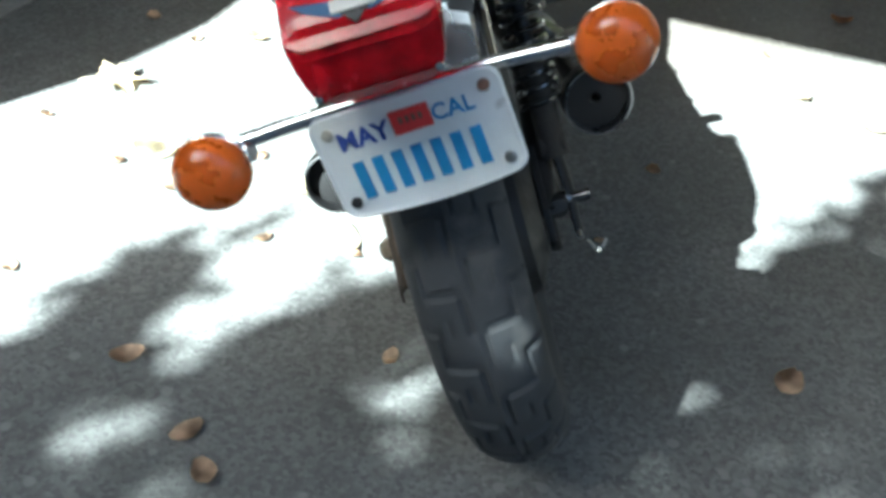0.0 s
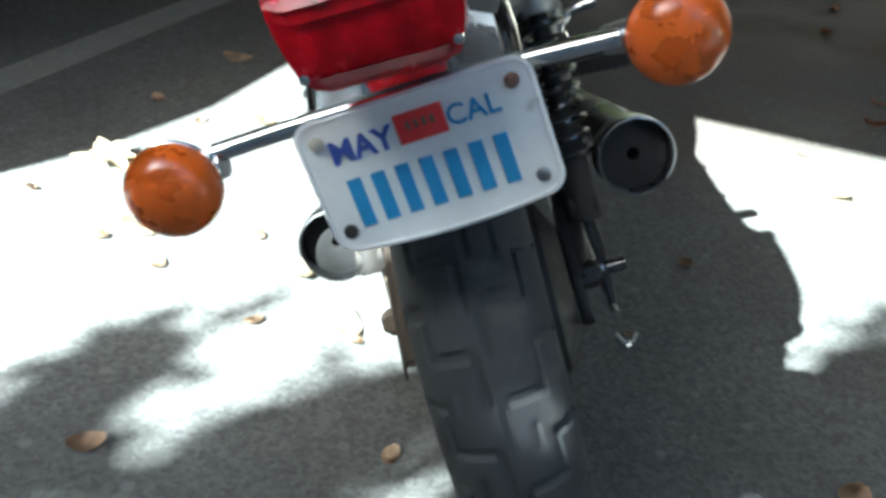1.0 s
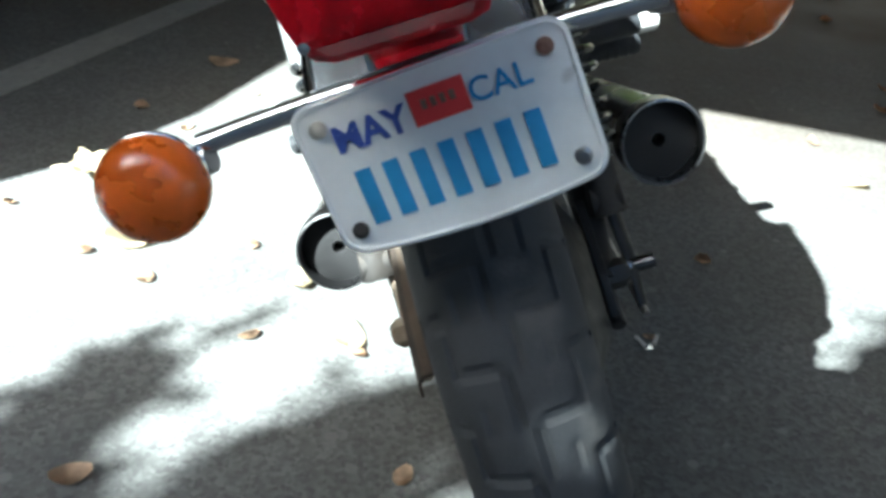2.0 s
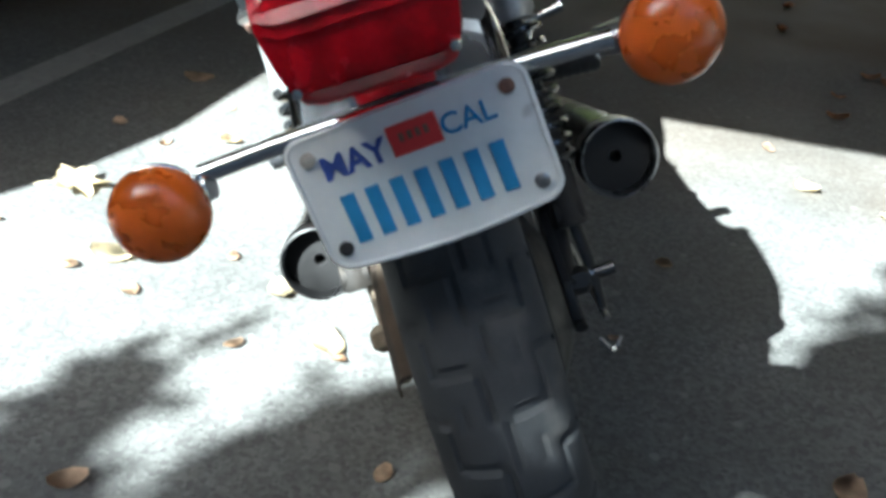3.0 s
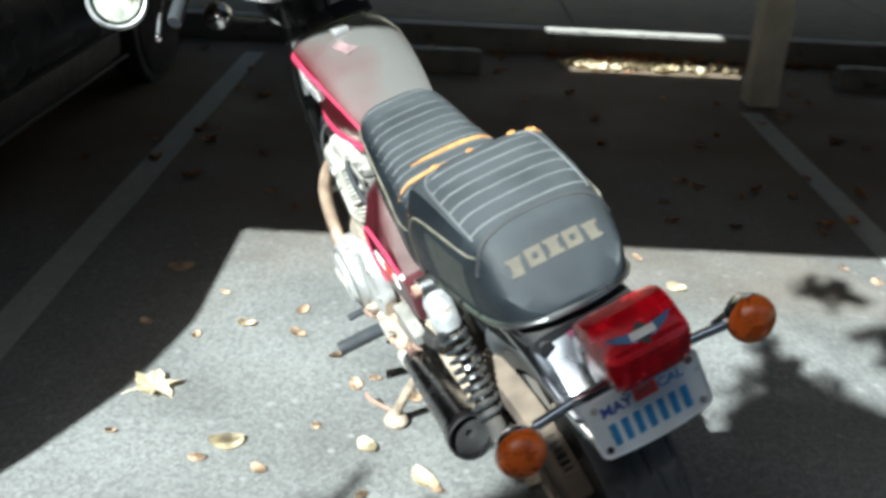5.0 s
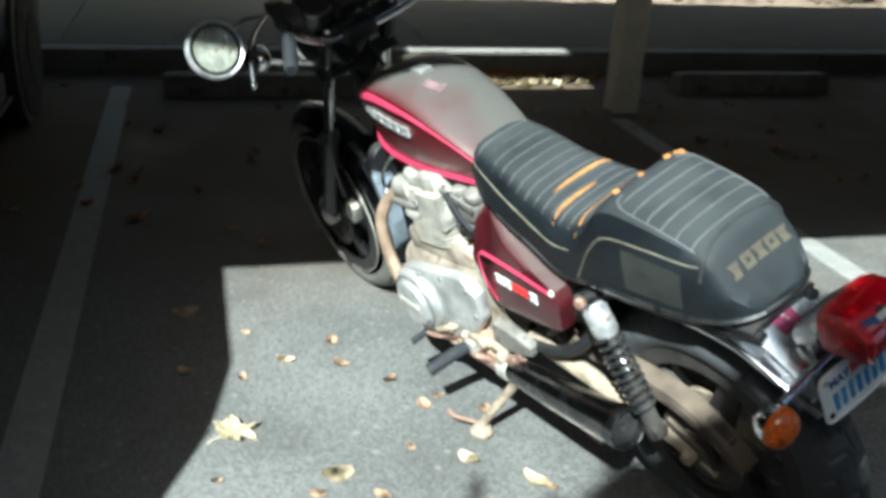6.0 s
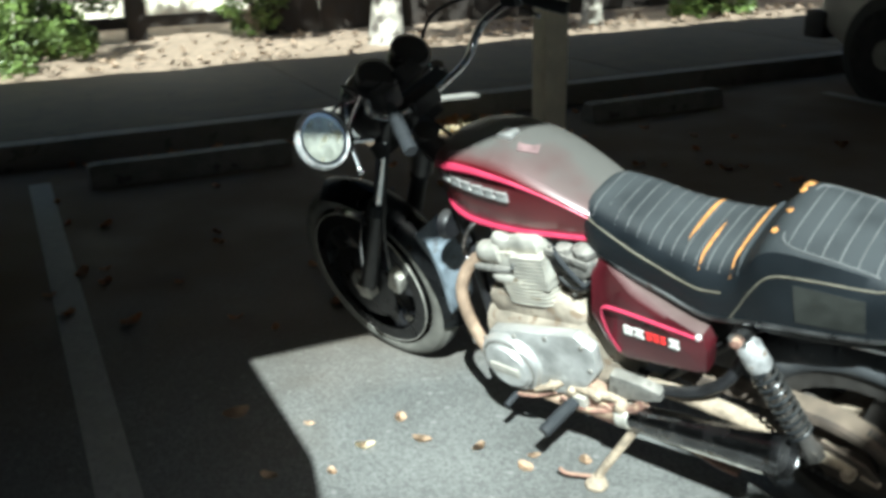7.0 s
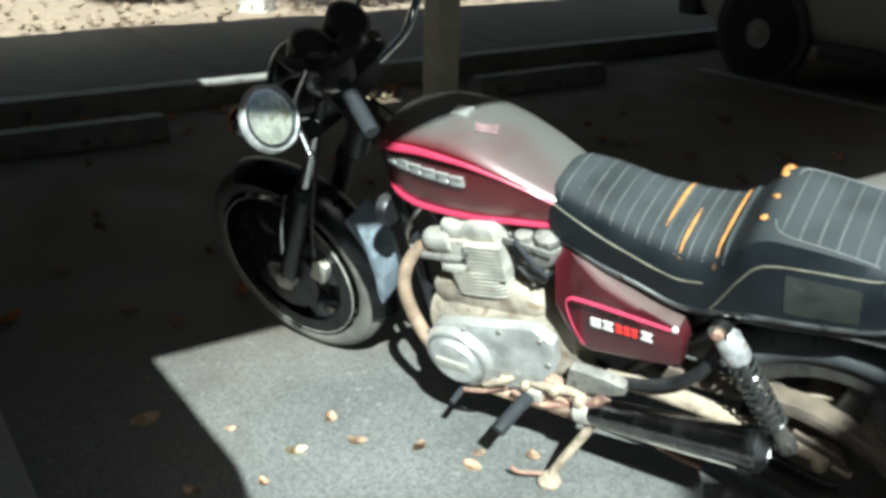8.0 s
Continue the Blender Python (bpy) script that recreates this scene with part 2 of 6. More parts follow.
# the dark spots paint leaf shade onto the pale trunks
PALE_BARK = material("pale_bark_leaf_shade", (0.33, 0.3, 0.25), 0.95, var=0.35, scale=9, bump=0.9, fine=60, spots=((0.06, 0.048, 0.04), 7, 0.5))
LEAF = material("green_leaf", (0.1, 0.145, 0.03), 0.5, var=0.6, scale=5, fine=30, bump=0.0)
TREE_LEAF = material("tree_leaf", (0.06, 0.12, 0.025), 0.55, var=0.4, scale=5, fine=30, bump=0.0)
DRY = material("dry_leaf", (0.5, 0.35, 0.23), 0.8, var=0.45, scale=30, bump=0.4, fine=160)
PALE_DRY = material("pale_dry_leaf", (0.72, 0.62, 0.42), 0.8, var=0.2, scale=30, bump=0.4, fine=160)
LITTER = material("litter_leaf", (0.36, 0.275, 0.2), 0.85, var=0.4, scale=2.5, bump=0.3)
RUST_LEAF = material("red_brown_leaf", (0.42, 0.2, 0.095), 0.85, var=0.5, scale=20, bump=0.3)
# near-black brown: tree shade is put into the fence's colour
FENCE = material("brown_shaded_fence", (0.022, 0.016, 0.012), 0.85, var=0.3, scale=8, fine=60)
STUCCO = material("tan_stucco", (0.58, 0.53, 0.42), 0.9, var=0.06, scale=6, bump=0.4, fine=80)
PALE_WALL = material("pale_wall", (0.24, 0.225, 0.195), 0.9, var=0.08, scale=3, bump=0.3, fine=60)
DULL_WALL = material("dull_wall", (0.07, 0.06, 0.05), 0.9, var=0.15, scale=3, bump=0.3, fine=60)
CAR_DARK = material("black_car_paint", (0.012, 0.014, 0.016), 0.25, var=0.1, scale=3, bump=0.0, coat=0.8)
CAR_WHITE = material("cream_car_paint", (0.38, 0.365, 0.31), 0.35, var=0.05, scale=3, bump=0.0, coat=0.5)
CAR_GLASS = material("tinted_glass", (0.02, 0.022, 0.025), 0.06, var=0.05, bump=0.0, coat=0.5)
PLASTIC = material("black_plastic", (0.025, 0.025, 0.026), 0.6, var=0.15)
TYRE_BLACK = material("black_road_tyre", (0.009, 0.009, 0.0095), 0.85, var=0.2, scale=12, bump=0.3)
TRIM_GREY = material("dull_grey_trim", (0.06, 0.062, 0.065), 0.5, var=0.2)
HUBCAP = material("grey_hubcap", (0.2, 0.195, 0.185), 0.45, metal=0.6, var=0.12)


# ---- mesh tools ----
def finish(bm, name, mat, sharp=38.0):
    bm.normal_update()
    lim = radians(sharp)
    for f in bm.faces:
        f.smooth = True
    for e in bm.edges:
        if len(e.link_faces) == 2 and e.calc_face_angle(0.0) > lim:
            e.smooth = False
    me = bpy.data.meshes.new(name)
    bm.to_mesh(me)
    bm.free()
    me.materials.append(mat)
    return me


def part(name, bm, mat, parent, label="", m=None):
    ob = new(name, finish(bm, name, mat))
    ob.parent = parent
    if m is not None:
        ob.matrix_basis = m
    return tagged(ob, label)


def thing(name, bm, mat, label, category, group="", kind="", m=None):
    ob = new(name, finish(bm, name, mat))
    if m is not None:
        ob.matrix_basis = m
    return tagged(ob, label, category, group, kind)


def loft(loops, cap=True, closed=True, bm=None):
    bm = bm or bmesh.new()
    rings = [[bm.verts.new(p) for p in loop] for loop in loops]
    n = len(rings[0])
    for a, b in zip(rings, rings[1:]):
        for i in range(n if closed else n - 1):
            j = (i + 1) % n
            bm.faces.new((a[i], a[j], b[j], b[i]))
    if cap and closed:
        bm.faces.new(rings[0][::-1])
        bm.faces.new(rings[-1])
    bmesh.ops.recalc_face_normals(bm, faces=bm.faces)
    return bm


def smooth_path(pts, k=6):
    p = [Vector(q) for q in pts]
    if len(p) < 3:
        return p
    p = [p[0] * 2 - p[1], *p, p[-1] * 2 - p[-2]]
    out = []
    for a, b, c, d in zip(p, p[1:], p[2:], p[3:]):
        for i in range(k):
            t = i / k
            out.append(0.5 * ((2 * b) + (c - a) * t + (2 * a - 5 * b + 4 * c - d) * t * t + (3 * b - a - 3 * c + d) * t ** 3))
    return [*out, p[-2]]


def tube(pts, r, n=10, k=6, bm=None, flat=1.0):
    """A swept round bar; r is one radius or one for each given point."""
    path = smooth_path(pts, k)
    if isinstance(r, (int, float)):
        rad = [r] * len(path)
    else:
        rad = list(np.interp(np.linspace(0, len(r) - 1, len(path)), range(len(r)), r))
    loops, side = [], None
    for i, p in enumerate(path):
        d = (path[min(i + 1, len(path) - 1)] - path[max(i - 1, 0)]).normalized()
        if side is None:
            side = d.orthogonal().normalized()
        side = (side - d * side.dot(d)).normalized()
        up = d.cross(side)
        loops.append([p + (side * math.cos(t) + up * math.sin(t) * flat) * rad[i] for t in np.linspace(0, 2 * math.pi, n, endpoint=False)])
    return loft(loops, bm=bm)


def lathe(profile, n=32, axis="Y", at=(0, 0, 0), bm=None, caps=True):
    """Turned shape from (radius, height) along an axis."""
    loops = []
    for r, h in profile:
        ring = []
        for t in np.linspace(0, 2 * math.pi, n, endpoint=False):
            c, s = r * math.cos(t), r * math.sin(t)
            ring.append(Vector({"X": (h, c, s), "Y": (s, h, c), "Z": (c, s, h)}[axis]) + Vector(at))
        loops.append(ring)
    return loft(loops, cap=caps, bm=bm)


def box(size, at=(0, 0, 0), bevel=0.0, m=None, bm=None):
    out = bm or bmesh.new()
    got = bmesh.ops.create_cube(out, size=1.0)["verts"]
    bmesh.ops.transform(out, matrix=Matrix.Translation(at) @ (m or Matrix()) @ Matrix.Diagonal((*size, 1)), verts=got)
    if bevel:
        edges = list({e for v in got for e in v.link_edges})
        bmesh.ops.bevel(out, geom=edges, offset=bevel, segments=2, profile=0.7, affect="EDGES")
    return out


def superloop(cx, cz, hx, hz, y, p=2.6, n=28, lean=0.0):
    out = []
    for t in np.linspace(0, 2 * math.pi, n, endpoint=False):
        c, s = math.cos(t), math.sin(t)
        x = hx * math.copysign(abs(c) ** (2 / p), c)
        z = hz * math.copysign(abs(s) ** (2 / p), s)
        out.append(Vector((cx + x, y + lean * z, cz + z)))
    return out


def prism(outline, x0, x1, bevel=0.004):
    """A plate with a (y, z) outline between two x."""
    bm = bmesh.new()
    a = [bm.verts.new((x0, y, z)) for y, z in outline]
    b = [bm.verts.new((x1, y, z)) for y, z in outline]
    bm.faces.new(a)
    bm.faces.new(b[::-1])
    for i in range(len(a)):
        j = (i + 1) % len(a)
        bm.faces.new((a[i], b[i], b[j], a[j]))
    bmesh.ops.recalc_face_normals(bm, faces=bm.faces)
    if bevel:
        bmesh.ops.bevel(bm, geom=list(bm.edges), offset=bevel, segments=2, profile=0.7, affect="EDGES")
    return bm


def hollow(w, h, stroke, depth):
    """A flat rectangular ring in the x-y plane, centred."""
    bm = bmesh.new()
    for sx, sy, cx, cy in ((w, stroke, 0, (h - stroke) / 2), (w, stroke, 0, (stroke - h) / 2), (stroke, h - 2 * stroke, (w - stroke) / 2, 0), (stroke, h - 2 * stroke, (stroke - w) / 2, 0)):
        box((sx, sy, depth), (cx, cy, 0), bm=bm)
    return bm


def ibeam(w, h, stroke, depth):
    """A flat I-shaped block in the x-y plane, centred."""
    bm = bmesh.new()
    for sx, sy, cy in ((w, stroke * 0.6, (h - stroke * 0.6) / 2), (w, stroke * 0.6, (stroke * 0.6 - h) / 2), (w * 0.66, h - stroke * 1.2, 0)):
        box((sx, sy, depth), (0, cy, 0), bm=bm)
    return bm


def word(text, size, depth=0.0005, bold=0.0):
    """Letters of the built-in font as a mesh in the x-z plane, centred."""
    cu = bpy.data.curves.new("word", "FONT")
    cu.offset = bold
    cu.body, cu.size, cu.extrude, cu.align_x, cu.align_y = text, size, depth, "CENTER", "CENTER"
    ob = new("word", cu)
    bpy.context.view_layer.update()
    me = bpy.data.meshes.new_from_object(ob.evaluated_get(bpy.context.evaluated_depsgraph_get()))
    bpy.data.objects.remove(ob)
    bm = bmesh.new()
    bm.from_mesh(me)
    bmesh.ops.transform(bm, matrix=pose(0, 0, 0, 90), verts=bm.verts)
    return bm


def leaf_cloud(centres, radii, count, size, seed, name, mat):
    """Many small leaves scattered in clumps, as one mesh."""
    rng = np.random.default_rng(seed)
    verts, faces = [], []
    pick = rng.integers(0, len(centres), count)
    for k in pick:
        d = rng.normal(size=3)
        d *= radii[k] * rng.random() ** 0.4 / np.linalg.norm(d)
        c = np.array(centres[k]) + d
        a = rng.normal(size=3)
        a /= np.linalg.norm(a)
        b = np.cross(a, rng.normal(size=3))
        b /= np.linalg.norm(b)
        s = size * rng.uniform(0.6, 1.3)
        up = np.cross(a, b) * s * 0.12
        i = len(verts)
        verts += [c - a * s, c - b * s * 0.45 + up, c + a * s, c + b * s * 0.45 + up]
        faces += [(i, i + 1, i + 2), (i, i + 2, i + 3)]
    me = bpy.data.meshes.new(name)
    me.from_pydata([tuple(v) for v in verts], [], faces)
    me.materials.append(mat)
    return me



# ---- the lot ----
def lot_box(name, u0, u1, v0, v1, z0, z1, mat, label, category="", kind="structure", bevel=0.0):
    bm = box((u1 - u0, v1 - v0, z1 - z0), ((u0 + u1) / 2, (v0 + v1) / 2, (z0 + z1) / 2), bevel)
    return thing(name, bm, mat, label, category, kind=kind, m=LOT)


KERB_V, WALK_END, WALK_Z = 4.5, 6.75, 0.15
ROOF_Z, ROOF_FRONT, ROOF_BACK = 2.35, -0.89, 4.58


def build_ground():
    bm = bmesh.new()
    xs = [-900, -60, -12, *np.linspace(-6, 6, 25), 12, 60, 900]
    grid = [[bm.verts.new((x, y, 0.0)) for x in xs] for y in xs]
    for r0, r1 in zip(grid, grid[1:]):
        for i in range(len(xs) - 1):
            bm.faces.new((r0[i], r0[i + 1], r1[i + 1], r1[i]))
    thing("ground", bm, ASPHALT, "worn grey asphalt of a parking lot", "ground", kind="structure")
    for i, (u, v0, v1) in enumerate(((-1.555, -1.6, 4.15), (1.19, -1.6, 3.32), (3.95, -1.6, 3.9))):
        lot_box("stall_line", u - 0.055, u + 0.055, v0, v1, -0.02, 0.003, LINE, "worn white painted stall line on the asphalt", "line")
    # raised pavement of separate slabs behind a kerb
    lot_box("kerb", -14, 14, KERB_V, KERB_V + 0.15, -0.05, WALK_Z, CONCRETE, "grey concrete kerb along the stalls", "kerb", bevel=0.012)
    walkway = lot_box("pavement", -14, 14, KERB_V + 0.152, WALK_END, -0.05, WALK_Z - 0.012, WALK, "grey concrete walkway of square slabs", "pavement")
    n = 12
    w = 28 / n
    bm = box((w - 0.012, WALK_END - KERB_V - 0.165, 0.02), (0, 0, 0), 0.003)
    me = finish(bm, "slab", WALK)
    for i in range(n):
        ob = new("slab", me)
        ob.parent = walkway
        ob.location = (-14 + w * (i + 0.5) + 0.4, (KERB_V + 0.155 + WALK_END) / 2, WALK_Z - 0.01)
    # planted bed
    bm = bmesh.new()
    us, vs = np.linspace(-14, 14, 120), np.linspace(WALK_END + 0.003, 11.5, 40)
    grid = [[bm.verts.new((u, v, 0.13 + 0.035 * noise.noise((u * 1.7, v * 1.7, 0)) + 0.01 * noise.noise((u * 9, v * 9, 3)) + 0.03 * min(1, v - WALK_END))) for u in us] for v in vs]
    for r0, r1 in zip(grid, grid[1:]):
        for i in range(len(us) - 1):
            bm.faces.new((r0[i], r0[i + 1], r1[i + 1], r1[i]))
    thing("planting_bed", bm, GRAVEL, "pale dry mulch of a planted bed behind the walkway", "planting bed", kind="structure", m=LOT)


def build_carport():
    """Flat roof with two narrow gaps, on square posts."""
    z0, z1 = ROOF_Z, ROOF_Z + 0.03
    bm = bmesh.new()
    cuts = [(ROOF_FRONT, 1.62, None), (1.62, 1.78, (-0.98, 0.05)), (1.78, 2.2, None), (2.2, 2.34, (-1.02, 0.1)), (2.34, ROOF_BACK, None)]
    for v0, v1, gap in cuts:
        spans = [(-14, 14)] if gap is None else [(-14, gap[0]), (gap[1], 14)]
        for u0, u1 in spans:
            box((u1 - u0, v1 - v0, z1 - z0), ((u0 + u1) / 2, (v0 + v1) / 2, (z0 + z1) / 2), bm=bm)
    thing("carport_roof", bm, ROOF_STEEL, "flat sheet roof of an open carport", "roof", kind="structure", m=LOT)
    for v in (0.6, 3.53):
        lot_box("roof_beam", -14, 14, v - 0.06, v + 0.06, ROOF_Z - 0.2, ROOF_Z - 0.002, POST_PAINT, "painted timber beam under the carport roof", "beam", bevel=0.006)
    proto = None
    for u in (1.29, -7.2, 6.9):
        if proto is None:
            proto = thing("carport_post", box((0.15, 0.15, ROOF_Z - 0.2), (0, 0, (ROOF_Z - 0.2) / 2), 0.006), POST_PAINT, "square beige painted carport post on the asphalt", "post", "carport posts", "structure", LOT @ pose(u, 3.53, 0))
        else:
            copy_thing(proto, LOT @ pose(u, 3.53, 0))


def build_wheel_stop():
    prof = [(-0.075, 0.0), (-0.07, 0.07), (-0.05, 0.12), (0.05, 0.12), (0.07, 0.07), (0.075, 0.0)]
    bm = loft([[Vector((x, y, z)) for y, z in prof] for x in (-0.55, -0.53, 0.53, 0.55)])
    for v in bm.verts:
        if abs(v.co.x) > 0.54:
            v.co.z *= 0.92
    first = thing("wheel_stop", bm, STOP_CONCRETE, "low stained concrete wheel stop at the head of a stall", "wheel stop", "wheel stops", m=LOT @ pose(-0.757, 3.97, 0))
    copy_thing(first, LOT @ pose(2.42, 3.98, 0))


build_ground()
build_carport()
build_wheel_stop()


def build_vehicle(name, label, paint, length, width, height, bonnet, m, hood_len, roof_front, roof_back, wheel_r, nose=0.9, cap=1.0):
    """A parked vehicle; nose towards +y, right side at x = width / 2. Sections of the lower body and of the cabin, wheels, lamps, bumpers."""
    root = tagged(new(name), label, "vehicle")
    root.matrix_basis = m
    hw, clear = width / 2, 0.24
    secs = []
    for y, top, w, low in ((0.0, bonnet * 0.9, 0.88, 0.42), (0.1, bonnet * 0.98, 0.96, 0.34), (0.6, bonnet, 1.0, clear), (length * 0.5, bonnet, 1.0, clear), (length - hood_len, bonnet, 1.0, clear),
                           (length - 0.35, bonnet * 0.9, 0.97, clear), (length - 0.08, bonnet * 0.78, 0.9, 0.36), (length, bonnet * 0.62, 0.84, 0.42)):
        cz, hz = (top + low) / 2, (top - low) / 2
        secs.append(superloop(0, cz, hw * w, hz, y, p=5.0, n=32))
    part("body", loft(secs), paint, root)
    cab = []
    tail = ((0.0, 0.93, 0.68), (0.03, 0.94, 0.81), (0.1, 0.95, 0.935), (0.3, 0.96, 0.995), (1.0, 0.95, 1.0))
    for dy, w, q in (*tail, (roof_front - roof_back - 0.3, 0.945, 1.0), (roof_front - roof_back, 0.93, 0.97), (roof_front - roof_back + 0.7, 0.9, (bonnet + 0.02) / height)):
        base, top = bonnet - 0.12, height * q
        cab.append(superloop(0, (top + base) / 2, hw * w, (top - base) / 2, roof_back + dy, p=8.0, n=44))
    part("cabin", loft(cab), paint, root)
    for s in (-1, 1):
        span = roof_front - roof_back
        for k in range(2):
            y0 = roof_back + 0.15 + k * (span - 0.2) / 2
            y1 = y0 + (span - 0.35) / 2
            part("side_window", prism([(y0, bonnet + 0.08), (y1, bonnet + 0.08), (y1 - 0.04, height - 0.2), (y0 + 0.05, height - 0.2)], s * (hw * 0.9), s * (hw * 0.952), 0.004), CAR_GLASS, root)
        if paint == CAR_DARK:
            part("side_trim", box((0.02, length * 0.52, 0.014), (s * (hw - 0.015), length * 0.5, 0.21), 0.004), TRIM_GREY, root, "thin grey trim along the sill")
        part("sill", box((0.06, length * 0.5, 0.12), (s * (hw - 0.05), length * 0.5, 0.28), 0.02), PLASTIC, root)
        for y in (0.85, length - nose):
            part("wheel_arch", lathe([(wheel_r + 0.06, -0.06 * s), (wheel_r + 0.06, 0.012 * s)], 32, "X", (s * (hw - 0.0), y, wheel_r + 0.02)), PLASTIC, root)
            wheel = part("wheel", lathe([(q * wheel_r, s * h) for q, h in ((0.6, -0.19), (0.97, -0.18), (1.0, -0.1), (1.0, -0.06), (0.96, 0.0), (0.66, 0.012))], 36, "X", (s * (hw + 0.02), y, wheel_r)), TYRE_BLACK, root)
            cap_bm = lathe([(q * cap * wheel_r, s * h) for q, h in ((0.5, -0.02), (0.48, 0.018), (0.38, 0.012), (0.2, 0.022), (0.03, 0.025))], 30, "X", (s * (hw + 0.02), y, wheel_r))
            part("hubcap", cap_bm, HUBCAP if paint == CAR_WHITE else TYRE_BLACK, wheel)
        part("headlamp", box((0.34, 0.08, 0.16), (s * hw * 0.62, length - 0.06, bonnet * 0.68), 0.03), GLASS, root)
        part("tail_lamp", box((0.14, 0.08, 0.32), (s * hw * 0.8, 0.03, bonnet * 0.8), 0.02), RED_LENS, root)
    part("front_bumper", box((width * 0.94, 0.2, 0.22), (0, length - 0.02, 0.47), 0.05), PLASTIC, root)
    part("rear_bumper", box((width * 0.94, 0.16, 0.2), (0, 0.0, 0.5), 0.05), PLASTIC, root)
    part("windscreen", prism([(roof_front + 0.05, height - 0.12), (roof_front + 0.62, bonnet + 0.08), (roof_front + 0.65, bonnet + 0.08), (roof_front + 0.08, height - 0.12)], -hw * 0.7, hw * 0.7, 0.0), CAR_GLASS, root)
    return root


build_vehicle("parked_suv", "black parked sport utility vehicle in the next stall", CAR_DARK, 5.6, 1.84, 1.78, 1.08, LOT @ pose(-1.94 - 0.92, -1.17, 0), 1.2, 3.0, 0.02, 0.35)
build_vehicle("parked_truck", "cream white parked truck with grey hubcaps in shade", CAR_WHITE, 5.0, 1.9, 1.75, 1.12, LOT @ pose(4.0 + 0.95, -0.78, 0), 1.3, 3.1, 0.4, 0.335, 0.79, 0.64)


# ---- the planted bed and what stands in it ----
def build_shrub(u, v, r, h, count, seed, label, leaf=0.04):
    root = tagged(new("shrub"), label, "shrub", "shrubs in the bed")
    root.matrix_basis = LOT @ pose(u, v, 0.12)
    rng = random.Random(seed)
    bm = bmesh.new()
    tips = []
    for i in range(9):
        a, lean = rng.uniform(0, 6.28), rng.uniform(0.15, 0.7) * r
        tip = (lean * math.cos(a), lean * math.sin(a), h * rng.uniform(0.5, 0.85))
        tube([(0.04 * math.cos(a), 0.04 * math.sin(a), -0.03), (tip[0] * 0.35, tip[1] * 0.35, tip[2] * 0.5), tip], [0.018, 0.012, 0.005], 6, 4, bm)
        tips.append(tip)
    part("stems", bm, BARK, root)
    centres, radii = [], []
    for i in range(int(40 + 30 * r)):
        a, q, z = rng.uniform(0, 6.28), r * math.sqrt(rng.random()), rng.uniform(0.06, 1.0)
        q *= math.sqrt(max(0.25, 1 - (z * 1.5 - 0.75) ** 2))
        centres.append((q * math.cos(a), q * math.sin(a), h * z))
        radii.append(rng.uniform(0.1, 0.2) * (r + 0.2))
    crown = new("leaves", leaf_cloud(centres, radii, count, leaf, seed, "leaves", LEAF))
    crown.parent = root
    tagged(crown, kind="stuff")


build_shrub(-1.85, 7.95, 1.2, 1.5, 42000, 3, "dense bright green leafy shrub in dry mulch", 0.032)
build_shrub(-3.7, 8.0, 0.9, 1.2, 5000, 5, "dense bright green leafy shrub in dry mulch", 0.032)
build_shrub(0.74, 8.3, 0.34, 1.0, 1500, 7, "thin young green shrub with bare lower stems")
build_shrub(5.75, 7.45, 0.6, 1.2, 4200, 9, "green shrub lit by the sun beside a dark hedge")


def build_fence():
    root = tagged(new("fence"), "brown wooden post and rail fence behind the bed", "fence")
    root.matrix_basis = LOT
    for i in range(9):
        u = -5.45 + i * 2.6 - 0.06
        part("post", box((0.2, 0.14, 1.7), (u, 8.95 if u < 0.9 else 8.42, 0.95), 0.01), FENCE, root)
    for z in (0.32, 1.2):
        part("rail", box((7.6, 0.05, 0.12), (-2.9, 8.97, z), 0.008), FENCE, root)
        part("rail", box((15.4, 0.05, 0.12), (8.6, 8.44, z), 0.008), FENCE, root)
    # boards added as a dark sheet where tree shade falls
    for i in range(60):
        part("board", box((0.196, 0.022, 1.45), (0.98 + i * 0.2, 8.4 + 0.006 * (i % 3), 0.85 + 0.01 * (i % 4)), 0.003), FENCE, root)


build_fence()
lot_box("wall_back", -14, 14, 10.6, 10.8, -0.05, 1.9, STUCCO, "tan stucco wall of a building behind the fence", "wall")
# unseen upper wall, added to keep sky light out of the carport
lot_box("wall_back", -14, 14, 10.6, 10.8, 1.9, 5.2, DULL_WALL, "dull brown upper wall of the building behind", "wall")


# unseen walls added round the lot; their height holds back low sky light
lot_box("added_wall_front", -16, 16, -9.2, -9.0, -0.05, 7.2, PALE_WALL, "added unseen greyish tan wall that blocks low sky", "wall")
lot_box("added_wall_side", -6.2, -6.0, -9, 10.6, -0.05, 6.5, DULL_WALL, "added unseen dull brown wall that blocks low sky", "wall")
lot_box("added_wall_side", 11.0, 11.2, -9, 10.6, -0.05, 6.5, DULL_WALL, "added unseen dull brown wall that blocks low sky", "wall")


